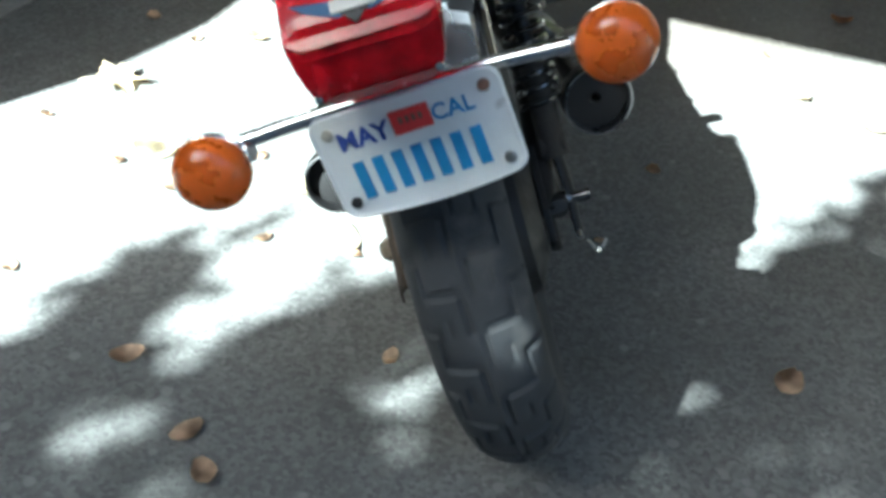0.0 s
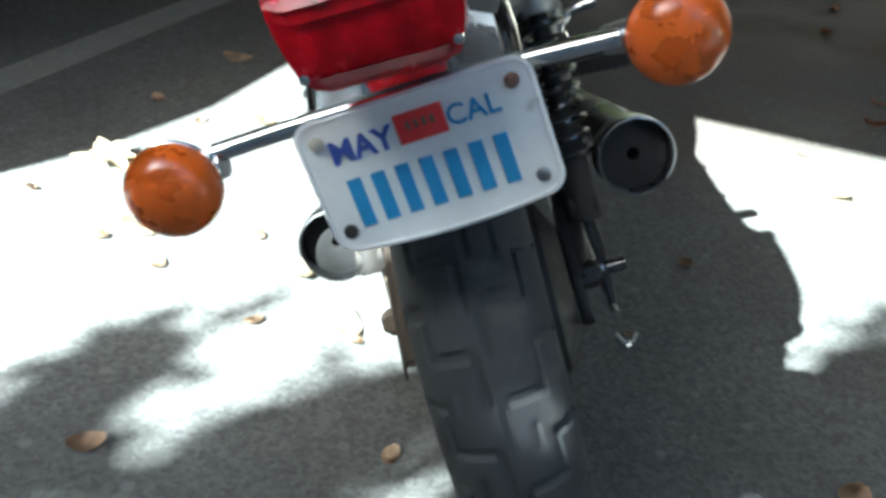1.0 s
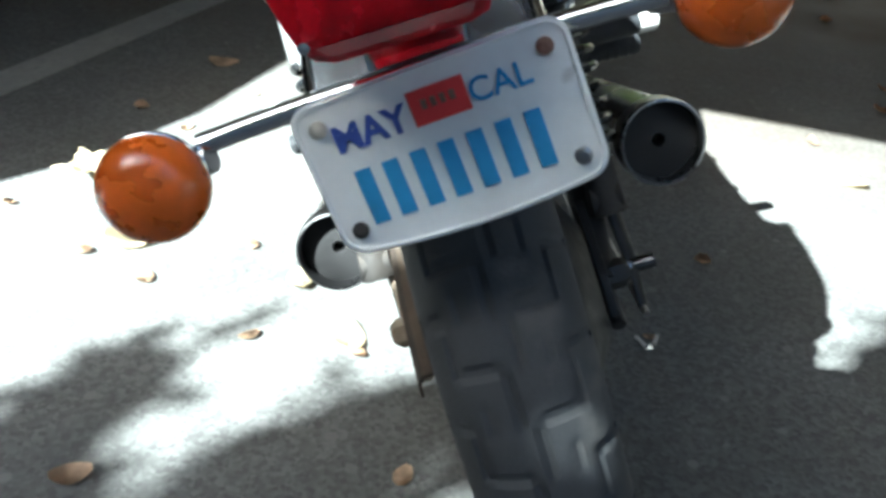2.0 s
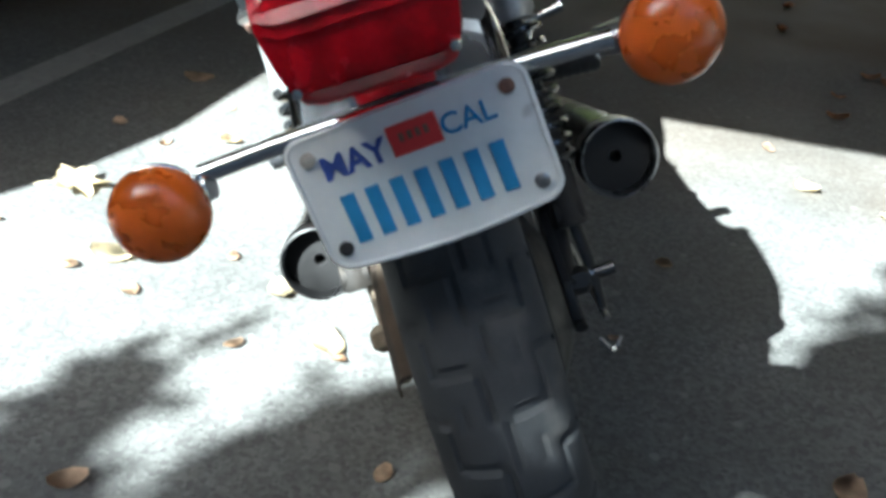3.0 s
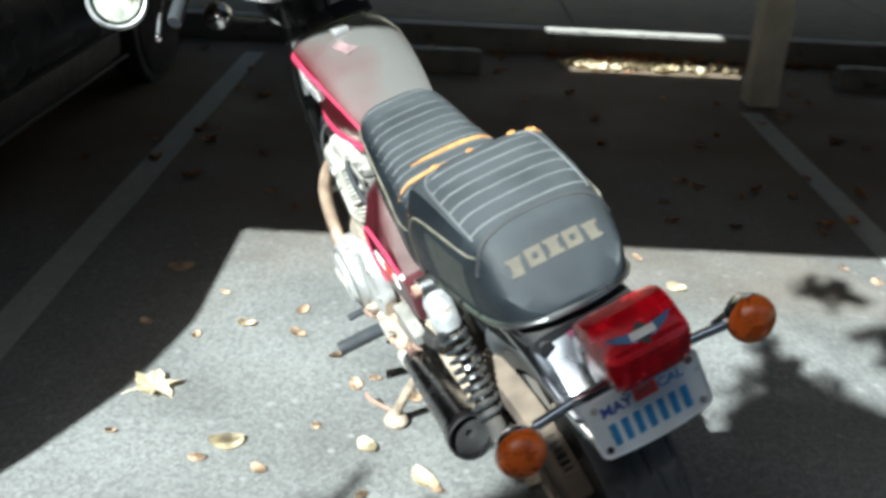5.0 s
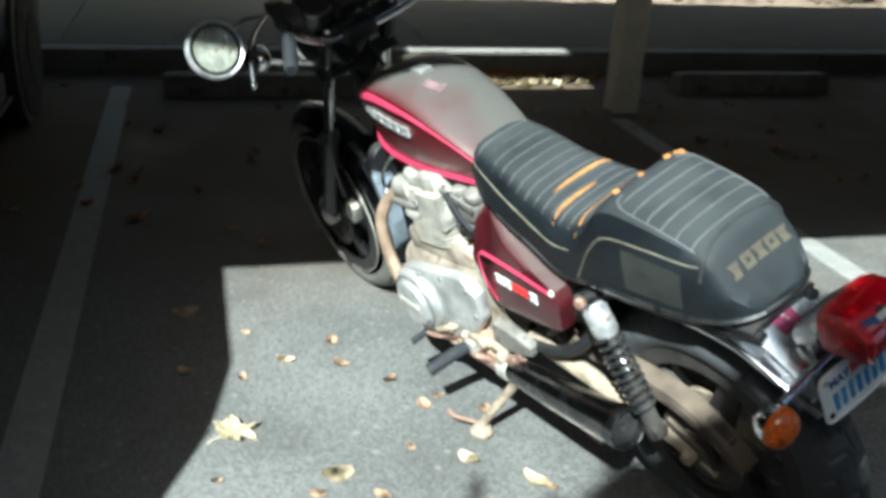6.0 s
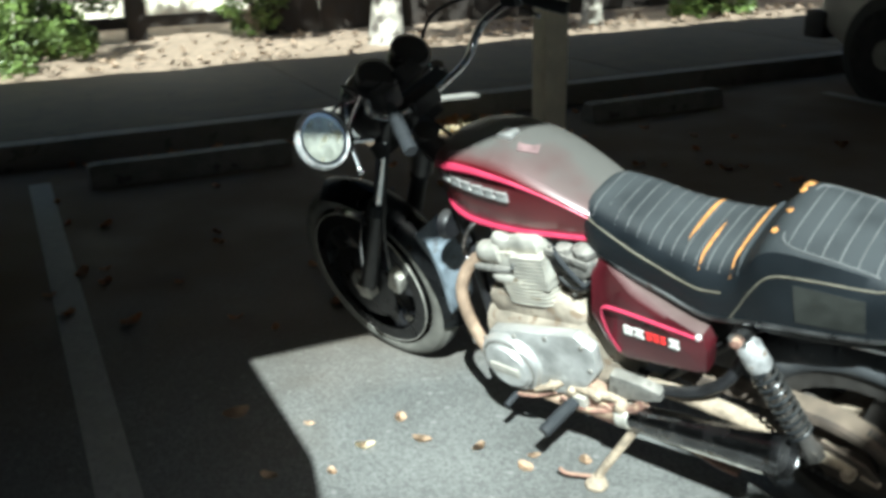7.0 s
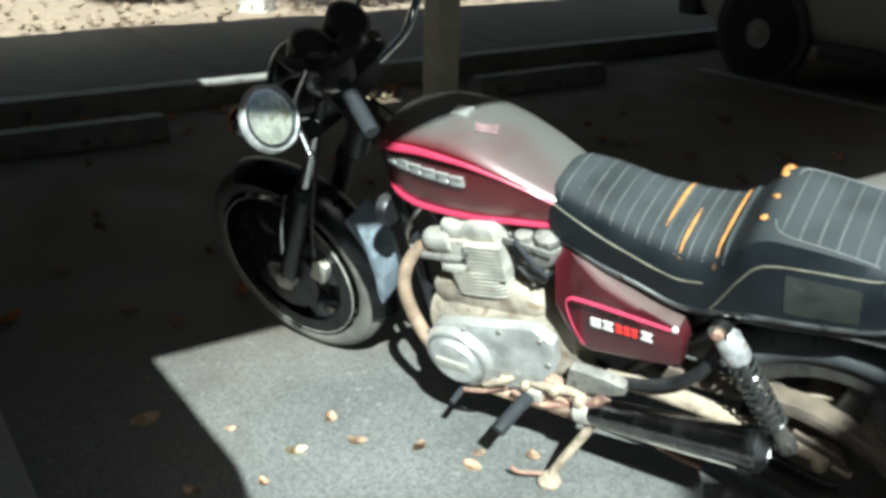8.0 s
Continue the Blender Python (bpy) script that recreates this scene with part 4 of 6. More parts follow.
# seat
SEAT_Y = [0.597, 0.585, 0.545, 0.48, 0.41, 0.35, 0.29, 0.24, 0.205, 0.18, 0.155, 0.12, 0.06, 0.0, -0.04, -0.07, -0.09, -0.11, -0.126, -0.14, -0.15, -0.156]
SEAT_TOP = [0.822, 0.842, 0.852, 0.84, 0.82, 0.809, 0.803, 0.805, 0.82, 0.846, 0.874, 0.886, 0.881, 0.873, 0.864, 0.85, 0.83, 0.807, 0.787, 0.769, 0.756, 0.748]
SEAT_LOW = [0.765, 0.74, 0.72, 0.705, 0.694, 0.675, 0.664, 0.668, 0.682, 0.69, 0.695, 0.698, 0.7, 0.704, 0.709, 0.714, 0.719, 0.724, 0.729, 0.733, 0.736, 0.738]
SEAT_W = [0.05, 0.078, 0.095, 0.103, 0.11, 0.118, 0.126, 0.129, 0.132, 0.135, 0.136, 0.134, 0.129, 0.125, 0.12, 0.115, 0.11, 0.103, 0.094, 0.082, 0.068, 0.052]


def seat_half(i):
    t, b, w = SEAT_TOP[i], SEAT_LOW[i], SEAT_W[i]
    h = t - b
    return [(0.0, t), (w * 0.4, t - 0.001), (w * 0.68, t - 0.006), (w * 0.86, t - 0.018), (w * 0.955, t - h * 0.3), (w, t - h * 0.5), (w * 0.995, b + h * 0.25), (w * 0.97, b)]


def seat_ring(i):
    half = seat_half(i)
    right = [Vector((x, SEAT_Y[i], z)) for x, z in half]
    return right + [Vector((-v.x, v.y, v.z)) for v in right[1:]][::-1]


seat = part("seat", loft(dense([seat_ring(i) for i in range(len(SEAT_Y))], 3)), VINYL, bike, "stepped black vinyl dual seat with torn pleats")


def seat_at(y, x):
    """Height of the seat's skin over (x, y)."""
    ks = [-v for v in SEAT_Y]
    t, b, w = (float(np.interp(-y, ks, col)) for col in (SEAT_TOP, SEAT_LOW, SEAT_W))
    h = t - b
    xs = [0.0, w * 0.4, w * 0.68, w * 0.86, w * 0.955, w]
    return float(np.interp(abs(x), xs, [t, t - 0.001, t - 0.006, t - 0.018, t - h * 0.3, t - h * 0.5]))


def seat_seam(y, half, rad, mat, name, label="", lift=0.0, x0=None):
    a = -half if x0 is None else x0
    pts = [(x, y, seat_at(y, x) + lift) for x in np.linspace(a, half, 13)]
    return part(name, tube(pts, rad, 6, 2), mat, seat, label)


for k in range(12):
    y = 0.545 - k * 0.0272
    seat_seam(y, float(np.interp(-y, [-v for v in SEAT_Y], SEAT_W)) * 0.88, 0.0017, SEAM, "pleat_seam")
for k in range(6):
    y = 0.11 - k * 0.031
    seat_seam(y, 0.1, 0.002, SEAM, "pleat_seam")
for s in (-1, 1):
    pts = [(s * x, y, seat_at(y, x) + 0.0006) for x, y in ((0.07, 0.128), (0.09, 0.122), (0.1, 0.105), (0.102, 0.07), (0.101, 0.02), (0.099, -0.03), (0.097, -0.052))]
    part("pad_seam", tube(pts, 0.0022, 6, 5), SEAM, seat, "stitched border of the pillion pad")
pts = [(x, 0.2055, seat_at(0.2055, x) + 0.002) for x in np.linspace(-0.12, 0.12, 11)]
part("fold_roll", tube(pts, [0.003, 0.006, 0.007, 0.007, 0.007, 0.007, 0.007, 0.007, 0.007, 0.006, 0.003], 12, 3), VINYL, seat, "black vinyl roll in front of the pillion step")
# tears that show the foam
for y, x0, x1, rad in ((0.334, -0.062, 0.112, 0.0044), (0.29, -0.114, 0.015, 0.0036), (0.2205, -0.122, 0.12, 0.0034)):
    pts = [(x, y, seat_at(y, x) + 0.0015) for x in np.linspace(x0, x1, 10)]
    part("tear", tube(pts, [0.2 * rad, rad * 0.8, rad, rad, rad * 0.7, 0.2 * rad], 8, 3), FOAM, seat, "split seam showing orange foam")
for x, y, r in ((-0.064, 0.148, 0.0085), (-0.003, 0.145, 0.008), (0.075, 0.152, 0.008), (0.11, 0.156, 0.013), (0.118, 0.15, 0.008)):
    bm = lathe([(0.001, -0.006), (r * 0.8, -0.004), (r, 0.001), (r * 0.6, r * 0.4), (0.001, r * 0.5)], 12, "Z", (x, y, seat_at(y, x) + 0.001))
    for v in bm.verts:
        v.co += Vector((noise.noise(v.co * 190), noise.noise(v.co * 170 + Vector((3, 0, 0))), 0)) * r * 0.5
    part("foam_tuft", bm, FOAM, seat, "tuft of orange foam")
# raised borders, piping and the bead along the lower edge
for s in (-1, 1):
    def side(y, q, out=0.001):
        ks = [-v for v in SEAT_Y]
        t, b, w = (float(np.interp(-y, ks, col)) for col in (SEAT_TOP, SEAT_LOW, SEAT_W))
        h = t - b
        z = b + h * q
        x = float(np.interp(q, [0, 0.25, 0.5, 0.7, 0.9, 1.0], [w * 0.97, w * 0.995, w, w * 0.955, w * 0.86, w * 0.6]))
        return (s * (x + out), y, z)
    part("piping", tube([side(0.58, 0.78), side(0.55, 0.72), side(0.5, 0.64), side(0.45, 0.57), side(0.4, 0.54), side(0.33, 0.52), side(0.285, 0.52), side(0.24, 0.55)], 0.0021, 8, 5), PIPING, seat, "worn tan piping")
    part("piping", tube([side(0.225, 0.06), side(0.2, 0.3), side(0.17, 0.52), side(0.13, 0.66), side(0.05, 0.7), side(-0.04, 0.74), side(-0.065, 0.8)], 0.0021, 8, 5), PIPING, seat, "worn tan piping")
    part("edge_bead", tube([side(y, 0.0, 0.002) for y in (0.57, 0.47, 0.38, 0.31, 0.26, 0.215, 0.16, 0.06, -0.04, -0.08, -0.11, -0.13, -0.145, -0.155)], 0.005, 8, 4), DULL_CHROME, seat, "dull metal bead along the seat's edge")
    bm = bmesh.new()
    grid = [[bm.verts.new(side(y, q, 0.0016)) for q in np.linspace(0.12, 0.6, 6)] for y in np.linspace(0.09, -0.035, 8)]
    for r0, r1 in zip(grid, grid[1:]):
        for k in range(5):
            bm.faces.new((r0[k], r0[k + 1], r1[k + 1], r1[k]))
    bmesh.ops.recalc_face_normals(bm, faces=bm.faces)
    bmesh.ops.solidify(bm, geom=list(bm.faces), thickness=0.001)
    part("label_patch", bm, PATCH, seat, "faded smooth patch on the seat's side")
pts = [(x, -0.156 - 0.005 * (1 - (x / 0.055) ** 2), 0.739) for x in np.linspace(-0.055, 0.055, 7)]
part("edge_bead", tube(pts, 0.005, 8, 3), DULL_CHROME, seat)
pts = [(x, y, seat_at(y, x) + 0.0005) for x, y in ((-0.112, -0.07), (-0.098, -0.07), (-0.08, -0.065), (-0.045, -0.06), (0.0, -0.058), (0.045, -0.06), (0.08, -0.065), (0.098, -0.07), (0.112, -0.07))]
part("pad_edge", tube(pts, 0.0032, 8, 4), PLASTIC, seat, "black welt behind the pillion pad")
for k in range(5):
    x = -0.062 + k * 0.031
    zc = seat_at(-0.106, x)
    part("print_block", (hollow if k in (1, 3) else ibeam)(0.0265, 0.027, 0.009, 0.0016), GOLD, seat, "worn gold printed block", pose(x, -0.106, zc + 0.0004, 52))
part("seat_pan", loft([superloop(0, 0.7, 0.085, 0.012, 0.5, 4), superloop(0, 0.672, 0.1, 0.012, 0.3, 4), superloop(0, 0.69, 0.1, 0.012, 0.1, 4), superloop(0, 0.7, 0.085, 0.012, -0.15, 4)]), BLACK, bike, "black seat pan")

# frame
for s in (-1, 1):
    part("seat_rail", tube([(s * 0.075, 0.52, 0.66), (s * 0.085, 0.3, 0.635), (s * 0.085, 0.05, 0.66), (s * 0.07, -0.16, 0.69)], 0.013, 12), BLACK, bike, "black frame rail")
    part("frame_strut", tube([(s * 0.08, 0.18, 0.64), (s * 0.09, 0.36, 0.46), (s * 0.09, 0.45, 0.36)], 0.012, 12), BLACK, bike)
    part("down_tube", tube([(s * 0.02, 1.02, 0.82), (s * 0.05, 0.98, 0.6), (s * 0.085, 0.93, 0.34), (s * 0.09, 0.84, 0.25)], 0.015, 12), BLACK, bike, "black frame down tube")
part("backbone", tube([(0.005, 1.09, 0.87), (0, 0.95, 0.8), (0, 0.6, 0.7), (0, 0.4, 0.64)], 0.03, 14), BLACK, bike)
part("steering_head", tube([(0.01, 1.085, 0.9), (0.012, 1.15, 0.77)], 0.032, 18, 1), BLACK, bike)

# engine
crank = part("crankcase", loft([superloop(0, 0.385, 0.08, 0.06, 0.935, 4), superloop(0, 0.38, 0.14, 0.105, 0.91, 4), superloop(0, 0.385, 0.145, 0.135, 0.83, 4), superloop(0, 0.4, 0.145, 0.14, 0.7, 4), superloop(0, 0.42, 0.14, 0.125, 0.6, 4), superloop(0, 0.43, 0.12, 0.11, 0.53, 4), superloop(0, 0.43, 0.09, 0.08, 0.51, 4)]), TAN_ALLOY, bike, "dusty oxidised alloy crankcase")
for s in (-1, 1):
    part("side_case", prism([(0.9, 0.34), (0.905, 0.4), (0.87, 0.455), (0.8, 0.475), (0.6, 0.53), (0.555, 0.5), (0.555, 0.42), (0.62, 0.33), (0.72, 0.29), (0.82, 0.27), (0.88, 0.29)], s * 0.14, s * 0.175, 0.014), CASE_ALLOY, crank, "polished alloy side case")
    part("round_cover", lathe([(0.002, 0.036), (0.04, 0.036), (0.062, 0.032), (0.068, 0.022), (0.084, 0.018), (0.09, 0.008), (0.09, -0.01)], 40, "X", (0, 0, 0)) if s > 0 else lathe([(0.002, -0.036), (0.04, -0.036), (0.062, -0.032), (0.068, -0.022), (0.084, -0.018), (0.09, -0.008), (0.09, 0.01)], 40, "X", (0, 0, 0)), CASE_ALLOY, crank, "round polished alternator cover", pose(s * 0.175, 0.815, 0.37))
    for y, z in ((0.885, 0.305), (0.892, 0.42), (0.79, 0.462), (0.69, 0.49), (0.585, 0.5), (0.572, 0.43), (0.66, 0.318), (0.76, 0.286)):
        part("case_screw", lathe([(0.0065, 0.0), (0.0065, 0.004), (0.003, 0.005), (0.001, 0.004)] if s > 0 else [(0.0065, 0.0), (0.0065, -0.004), (0.003, -0.005), (0.001, -0.004)], 12, "X", (s * 0.1745, y, z)), CARB_ALLOY, crank)
    part("intake_boot", tube([(s * 0.075, 0.648, 0.688), (s * 0.075, 0.665, 0.682), (s * 0.075, 0.69, 0.672)], [0.03, 0.026, 0.03], 16, 3), GRIP, crank, "black rubber intake boot")
    part("cover_ring", lathe([(0.072, 0.0), (0.076, s * 0.003), (0.08, 0.0)], 40, "X", (s * 0.196, 0.815, 0.37), caps=False), CARB_ALLOY, crank)
    part("nameplate", box((0.004, 0.09, 0.026), (s * 0.213, 0.815, 0.37), 0.002, pose(0, 0, 0, 0)), ALLOY, crank)
part("upper_case", loft([superloop(0, 0.5, 0.11, 0.03, 0.9, 4), superloop(0, 0.5, 0.125, 0.055, 0.87, 4), superloop(0, 0.52, 0.13, 0.06, 0.8, 4), superloop(0, 0.53, 0.13, 0.065, 0.7, 4), superloop(0, 0.52, 0.125, 0.06, 0.62, 4), superloop(0, 0.5, 0.11, 0.03, 0.58, 4)]), TAN_ALLOY, crank, "tan dusty upper crankcase")
TILT_ENGINE = pose(0, 0.742, 0.503, -10)
UPRIGHT = Matrix(((-1, 0, 0, 0), (0, 0, 1, 0), (0, 1, 0, 0), (0, 0, 0, 1)))
cyl = part("cylinder", loft([superloop(0, 0, 0.115, 0.07, 0.03, 5), superloop(0, 0, 0.115, 0.07, 0.115, 5)]), ALLOY, bike, "dusty finned alloy cylinder block", TILT_ENGINE @ UPRIGHT)
for k in range(7):
    fin = part("fin", loft([superloop(0, 0, 0.138, 0.086, 0.045 + k * 0.0105, 5), superloop(0, 0, 0.138, 0.086, 0.0485 + k * 0.0105, 5)]), ALLOY, cyl)
headm = TILT_ENGINE
hd = part("cylinder_head", box((0.25, 0.17, 0.08), (0, -0.01, 0.15), 0.022), ALLOY, bike, "chalky oxidised cylinder head", headm)
part("rocker_cover", loft([superloop(0, 0.199, 0.098, 0.022, -0.085, 4), superloop(0, 0.204, 0.118, 0.029, -0.076, 4), superloop(0, 0.206, 0.12, 0.031, -0.02, 4), superloop(0, 0.201, 0.112, 0.027, 0.012, 4), superloop(0, 0.206, 0.119, 0.03, 0.036, 4), superloop(0, 0.204, 0.112, 0.027, 0.064, 4), superloop(0, 0.2, 0.094, 0.018, 0.073, 4)]), ALLOY, hd, "chalky rocker cover")
for k in range(9):
    part("head_fin", box((0.272, 0.098, 0.0066), (0, -0.037 - 0.0014 * k, 0.1 + k * 0.0104), 0.002), ALLOY, hd)
for s in (-1, 1):
    part("head_lobe", lathe([(0.002, 0.064), (0.016, 0.06), (0.026, 0.047), (0.029, 0.02), (0.028, -0.02)], 22, "Y", (s * 0.104, 0.066, 0.176)), ALLOY, hd, "rounded chalky rocker lobe")
    part("head_lobe", loft([superloop(s * 0.09, 0.112, 0.044, 0.018, -0.01, 3), superloop(s * 0.092, 0.112, 0.046, 0.021, 0.04, 3), superloop(s * 0.09, 0.113, 0.042, 0.02, 0.085, 2.6), superloop(s * 0.088, 0.114, 0.026, 0.011, 0.101, 2.4)]), ALLOY, hd, "rounded chalky port lobe")
    part("tappet_cap", lathe([(0.002, 0.012), (0.018, 0.01), (0.022, 0.0)], 6, "Z", (s * 0.07, -0.02, 0.233)), ALLOY, hd)
    part("cover_bolt", lathe([(0.001, -0.008), (0.007, -0.007), (0.008, 0.0)] if s < 0 else [(0.001, 0.008), (0.007, 0.007), (0.008, 0.0)], 6, "X", (s * 0.136, -0.004, 0.163)), CHROME, hd)
    part("plug_cap", tube([(s * 0.112, 0.775, 0.634), (s * 0.123, 0.8, 0.632), (s * 0.122, 0.905, 0.615)], [0.013, 0.011, 0.009], 12, 3), CARB_ALLOY, bike, "dusty grey spark plug cap")
    part("plug_lead", tube([(s * 0.122, 0.9, 0.616), (s * 0.12, 0.932, 0.63), (s * 0.116, 0.94, 0.665), (s * 0.099, 0.915, 0.715), (s * 0.05, 0.88, 0.74)], 0.0048, 8), DULL_CHROME, bike, "grey spark plug lead")
for s in (-1, 1):
    carb = part("carburettor", loft([superloop(s * 0.078, 0.682, 0.024, 0.024, 0.665, 3), superloop(s * 0.078, 0.68, 0.03, 0.031, 0.648, 4), superloop(s * 0.08, 0.678, 0.034, 0.034, 0.62, 4), superloop(s * 0.08, 0.682, 0.033, 0.03, 0.585, 4), superloop(s * 0.078, 0.685, 0.026, 0.026, 0.568, 3), superloop(s * 0.078, 0.685, 0.026, 0.026, 0.552, 3)]), CARB_ALLOY, bike, "corroded alloy carburettor crusted with dirt")
    part("float_bowl", loft([superloop(s * 0.084, 0.632, 0.02, 0.02, 0.645, 4), superloop(s * 0.084, 0.63, 0.026, 0.026, 0.635, 4), superloop(s * 0.084, 0.628, 0.027, 0.026, 0.6, 4), superloop(s * 0.084, 0.632, 0.02, 0.02, 0.588, 4)]), CARB_ALLOY, carb)
    part("carb_top", lathe([(0.03, 0.0), (0.032, 0.006), (0.03, 0.016), (0.016, 0.022), (0.002, 0.023)], 18, "Z", (s * 0.082, 0.585, 0.714)), CARB_ALLOY, carb)
    part("vacuum_cap", lathe([(0.02, 0.0), (0.022, 0.006), (0.02, 0.018), (0.008, 0.022), (0.002, 0.022)], 14, "Z", (s * 0.09, 0.64, 0.706)), CARB_ALLOY, carb)
    part("bracket", box((0.006, 0.115, 0.016), (s * 0.116, 0.622, 0.712), 0.002, pose(0, 0, 0, 6)), CARB_ALLOY, carb)
    part("throttle_rod", tube([(s * 0.12, 0.645, 0.728), (s * 0.126, 0.632, 0.716), (s * 0.128, 0.6, 0.678), (s * 0.122, 0.578, 0.648)], 0.0062, 10, 4), GRIP, carb, "black throttle linkage")
    part("throttle_arm", prism([(0.662, 0.7), (0.652, 0.712), (0.628, 0.69), (0.632, 0.672), (0.65, 0.676)], s * 0.114, s * 0.119, 0.0015), DARK_METAL, carb)
    part("choke_link", tube([(s * 0.112, 0.566, 0.66), (s * 0.12, 0.59, 0.636), (s * 0.116, 0.628, 0.63), (s * 0.114, 0.652, 0.648)], 0.004, 8), DARK_METAL, carb)
    for y, z in ((0.66, 0.735), (0.572, 0.732), (0.604, 0.65), (0.636, 0.652), (0.618, 0.606)):
        part("carb_screw", lathe([(0.0055, 0.0), (0.0055, s * 0.006), (0.001, s * 0.007)], 8, "X", (s * 0.111, y, z)), CARB_ALLOY, carb)
part("airbox", box((0.17, 0.17, 0.2), (0, 0.43, 0.57), 0.03), BLACK, bike, "black air box")
part("battery_tray", box((0.15, 0.12, 0.16), (0, 0.29, 0.55), 0.02), BLACK, bike)

# exhausts
for s in (-1, 1):
    pipe = part("exhaust_pipe", tube([(s * 0.09, 0.855, 0.643), (s * 0.115, 0.92, 0.62), (s * 0.15, 0.952, 0.55), (s * 0.165, 0.94, 0.46), (s * 0.17, 0.895, 0.36), (s * 0.165, 0.82, 0.285), (s * 0.15, 0.7, 0.255), (s * 0.155, 0.58, 0.275), (s * 0.16, 0.5, 0.302)], [0.0165] * 6 + [0.018, 0.019, 0.02], 16, 6), HEADER, bike, "heat-stained tan exhaust pipe")
    part("flange", lathe([(0.02, -0.012), (0.034, -0.01), (0.034, 0.006), (0.02, 0.01)], 18, "Y", (s * 0.09, 0.858, 0.641)), ALLOY, pipe)
    p0, p1 = (Vector((-0.16, 0.505, 0.3)), Vector((-0.172, 0.1, 0.373))) if s < 0 else (Vector((0.16, 0.5, 0.31)), Vector((0.2, 0.074, 0.404)))
    way = (p1 - p0).normalized()
    turn = way.to_track_quat("Z", "Y").to_matrix().to_4x4()
    L = (p1 - p0).length
    muf = part("muffler", lathe([(0.02, -0.01), (0.027, 0.0), (0.031, 0.02), (0.036, L * 0.35), (0.041, L * 0.8), (0.043, L * 0.92), (0.0445, L * 0.965), (0.045, L), (0.0425, L), (0.042, L * 0.96), (0.042, L * 0.93)], 36, "Z", caps=False), MUFFLER, bike, "tapered dark chrome muffler with an open end", Matrix.Translation(p0) @ turn)
    part("end_ring", lathe([(0.043, L - 0.03), (0.0462, L - 0.028), (0.0468, L - 0.004), (0.046, L + 0.0005), (0.0435, L)], 36, "Z", caps=False), MUFFLER, muf, "dark chrome rolled end ring")
    part("baffle", lathe([(0.0425, L * 0.955), (0.02, L * 0.957), (0.0085, L * 0.96), (0.0075, L * 0.96), (0.0075, L * 0.9)], 28, "Z", caps=False), BAFFLE, muf, "sooty inner baffle")
    part("clamp", lathe([(0.028, -0.012), (0.034, -0.01), (0.034, 0.022), (0.03, 0.026)], 24, "Z", caps=False), ALLOY, muf, "corroded clamp")
    part("end_lip", lathe([(0.0432, L - 0.001), (0.0445, L + 0.0015), (0.0458, L + 0.001), (0.0462, L - 0.002)], 36, "Z", caps=False), DULL_CHROME, muf, "dull worn lip")
    a, b = p0.lerp(p1, 0.06) + Vector((s * 0.021, 0, -0.022)), p0.lerp(p1, 0.9) + Vector((s * 0.03, 0, -0.031))
    part("lower_strip", tube([a, a.lerp(b, 0.5), b], [0.004, 0.006, 0.006], 8, 3), ALLOY, bike, "pale strip along the muffler's lower side")

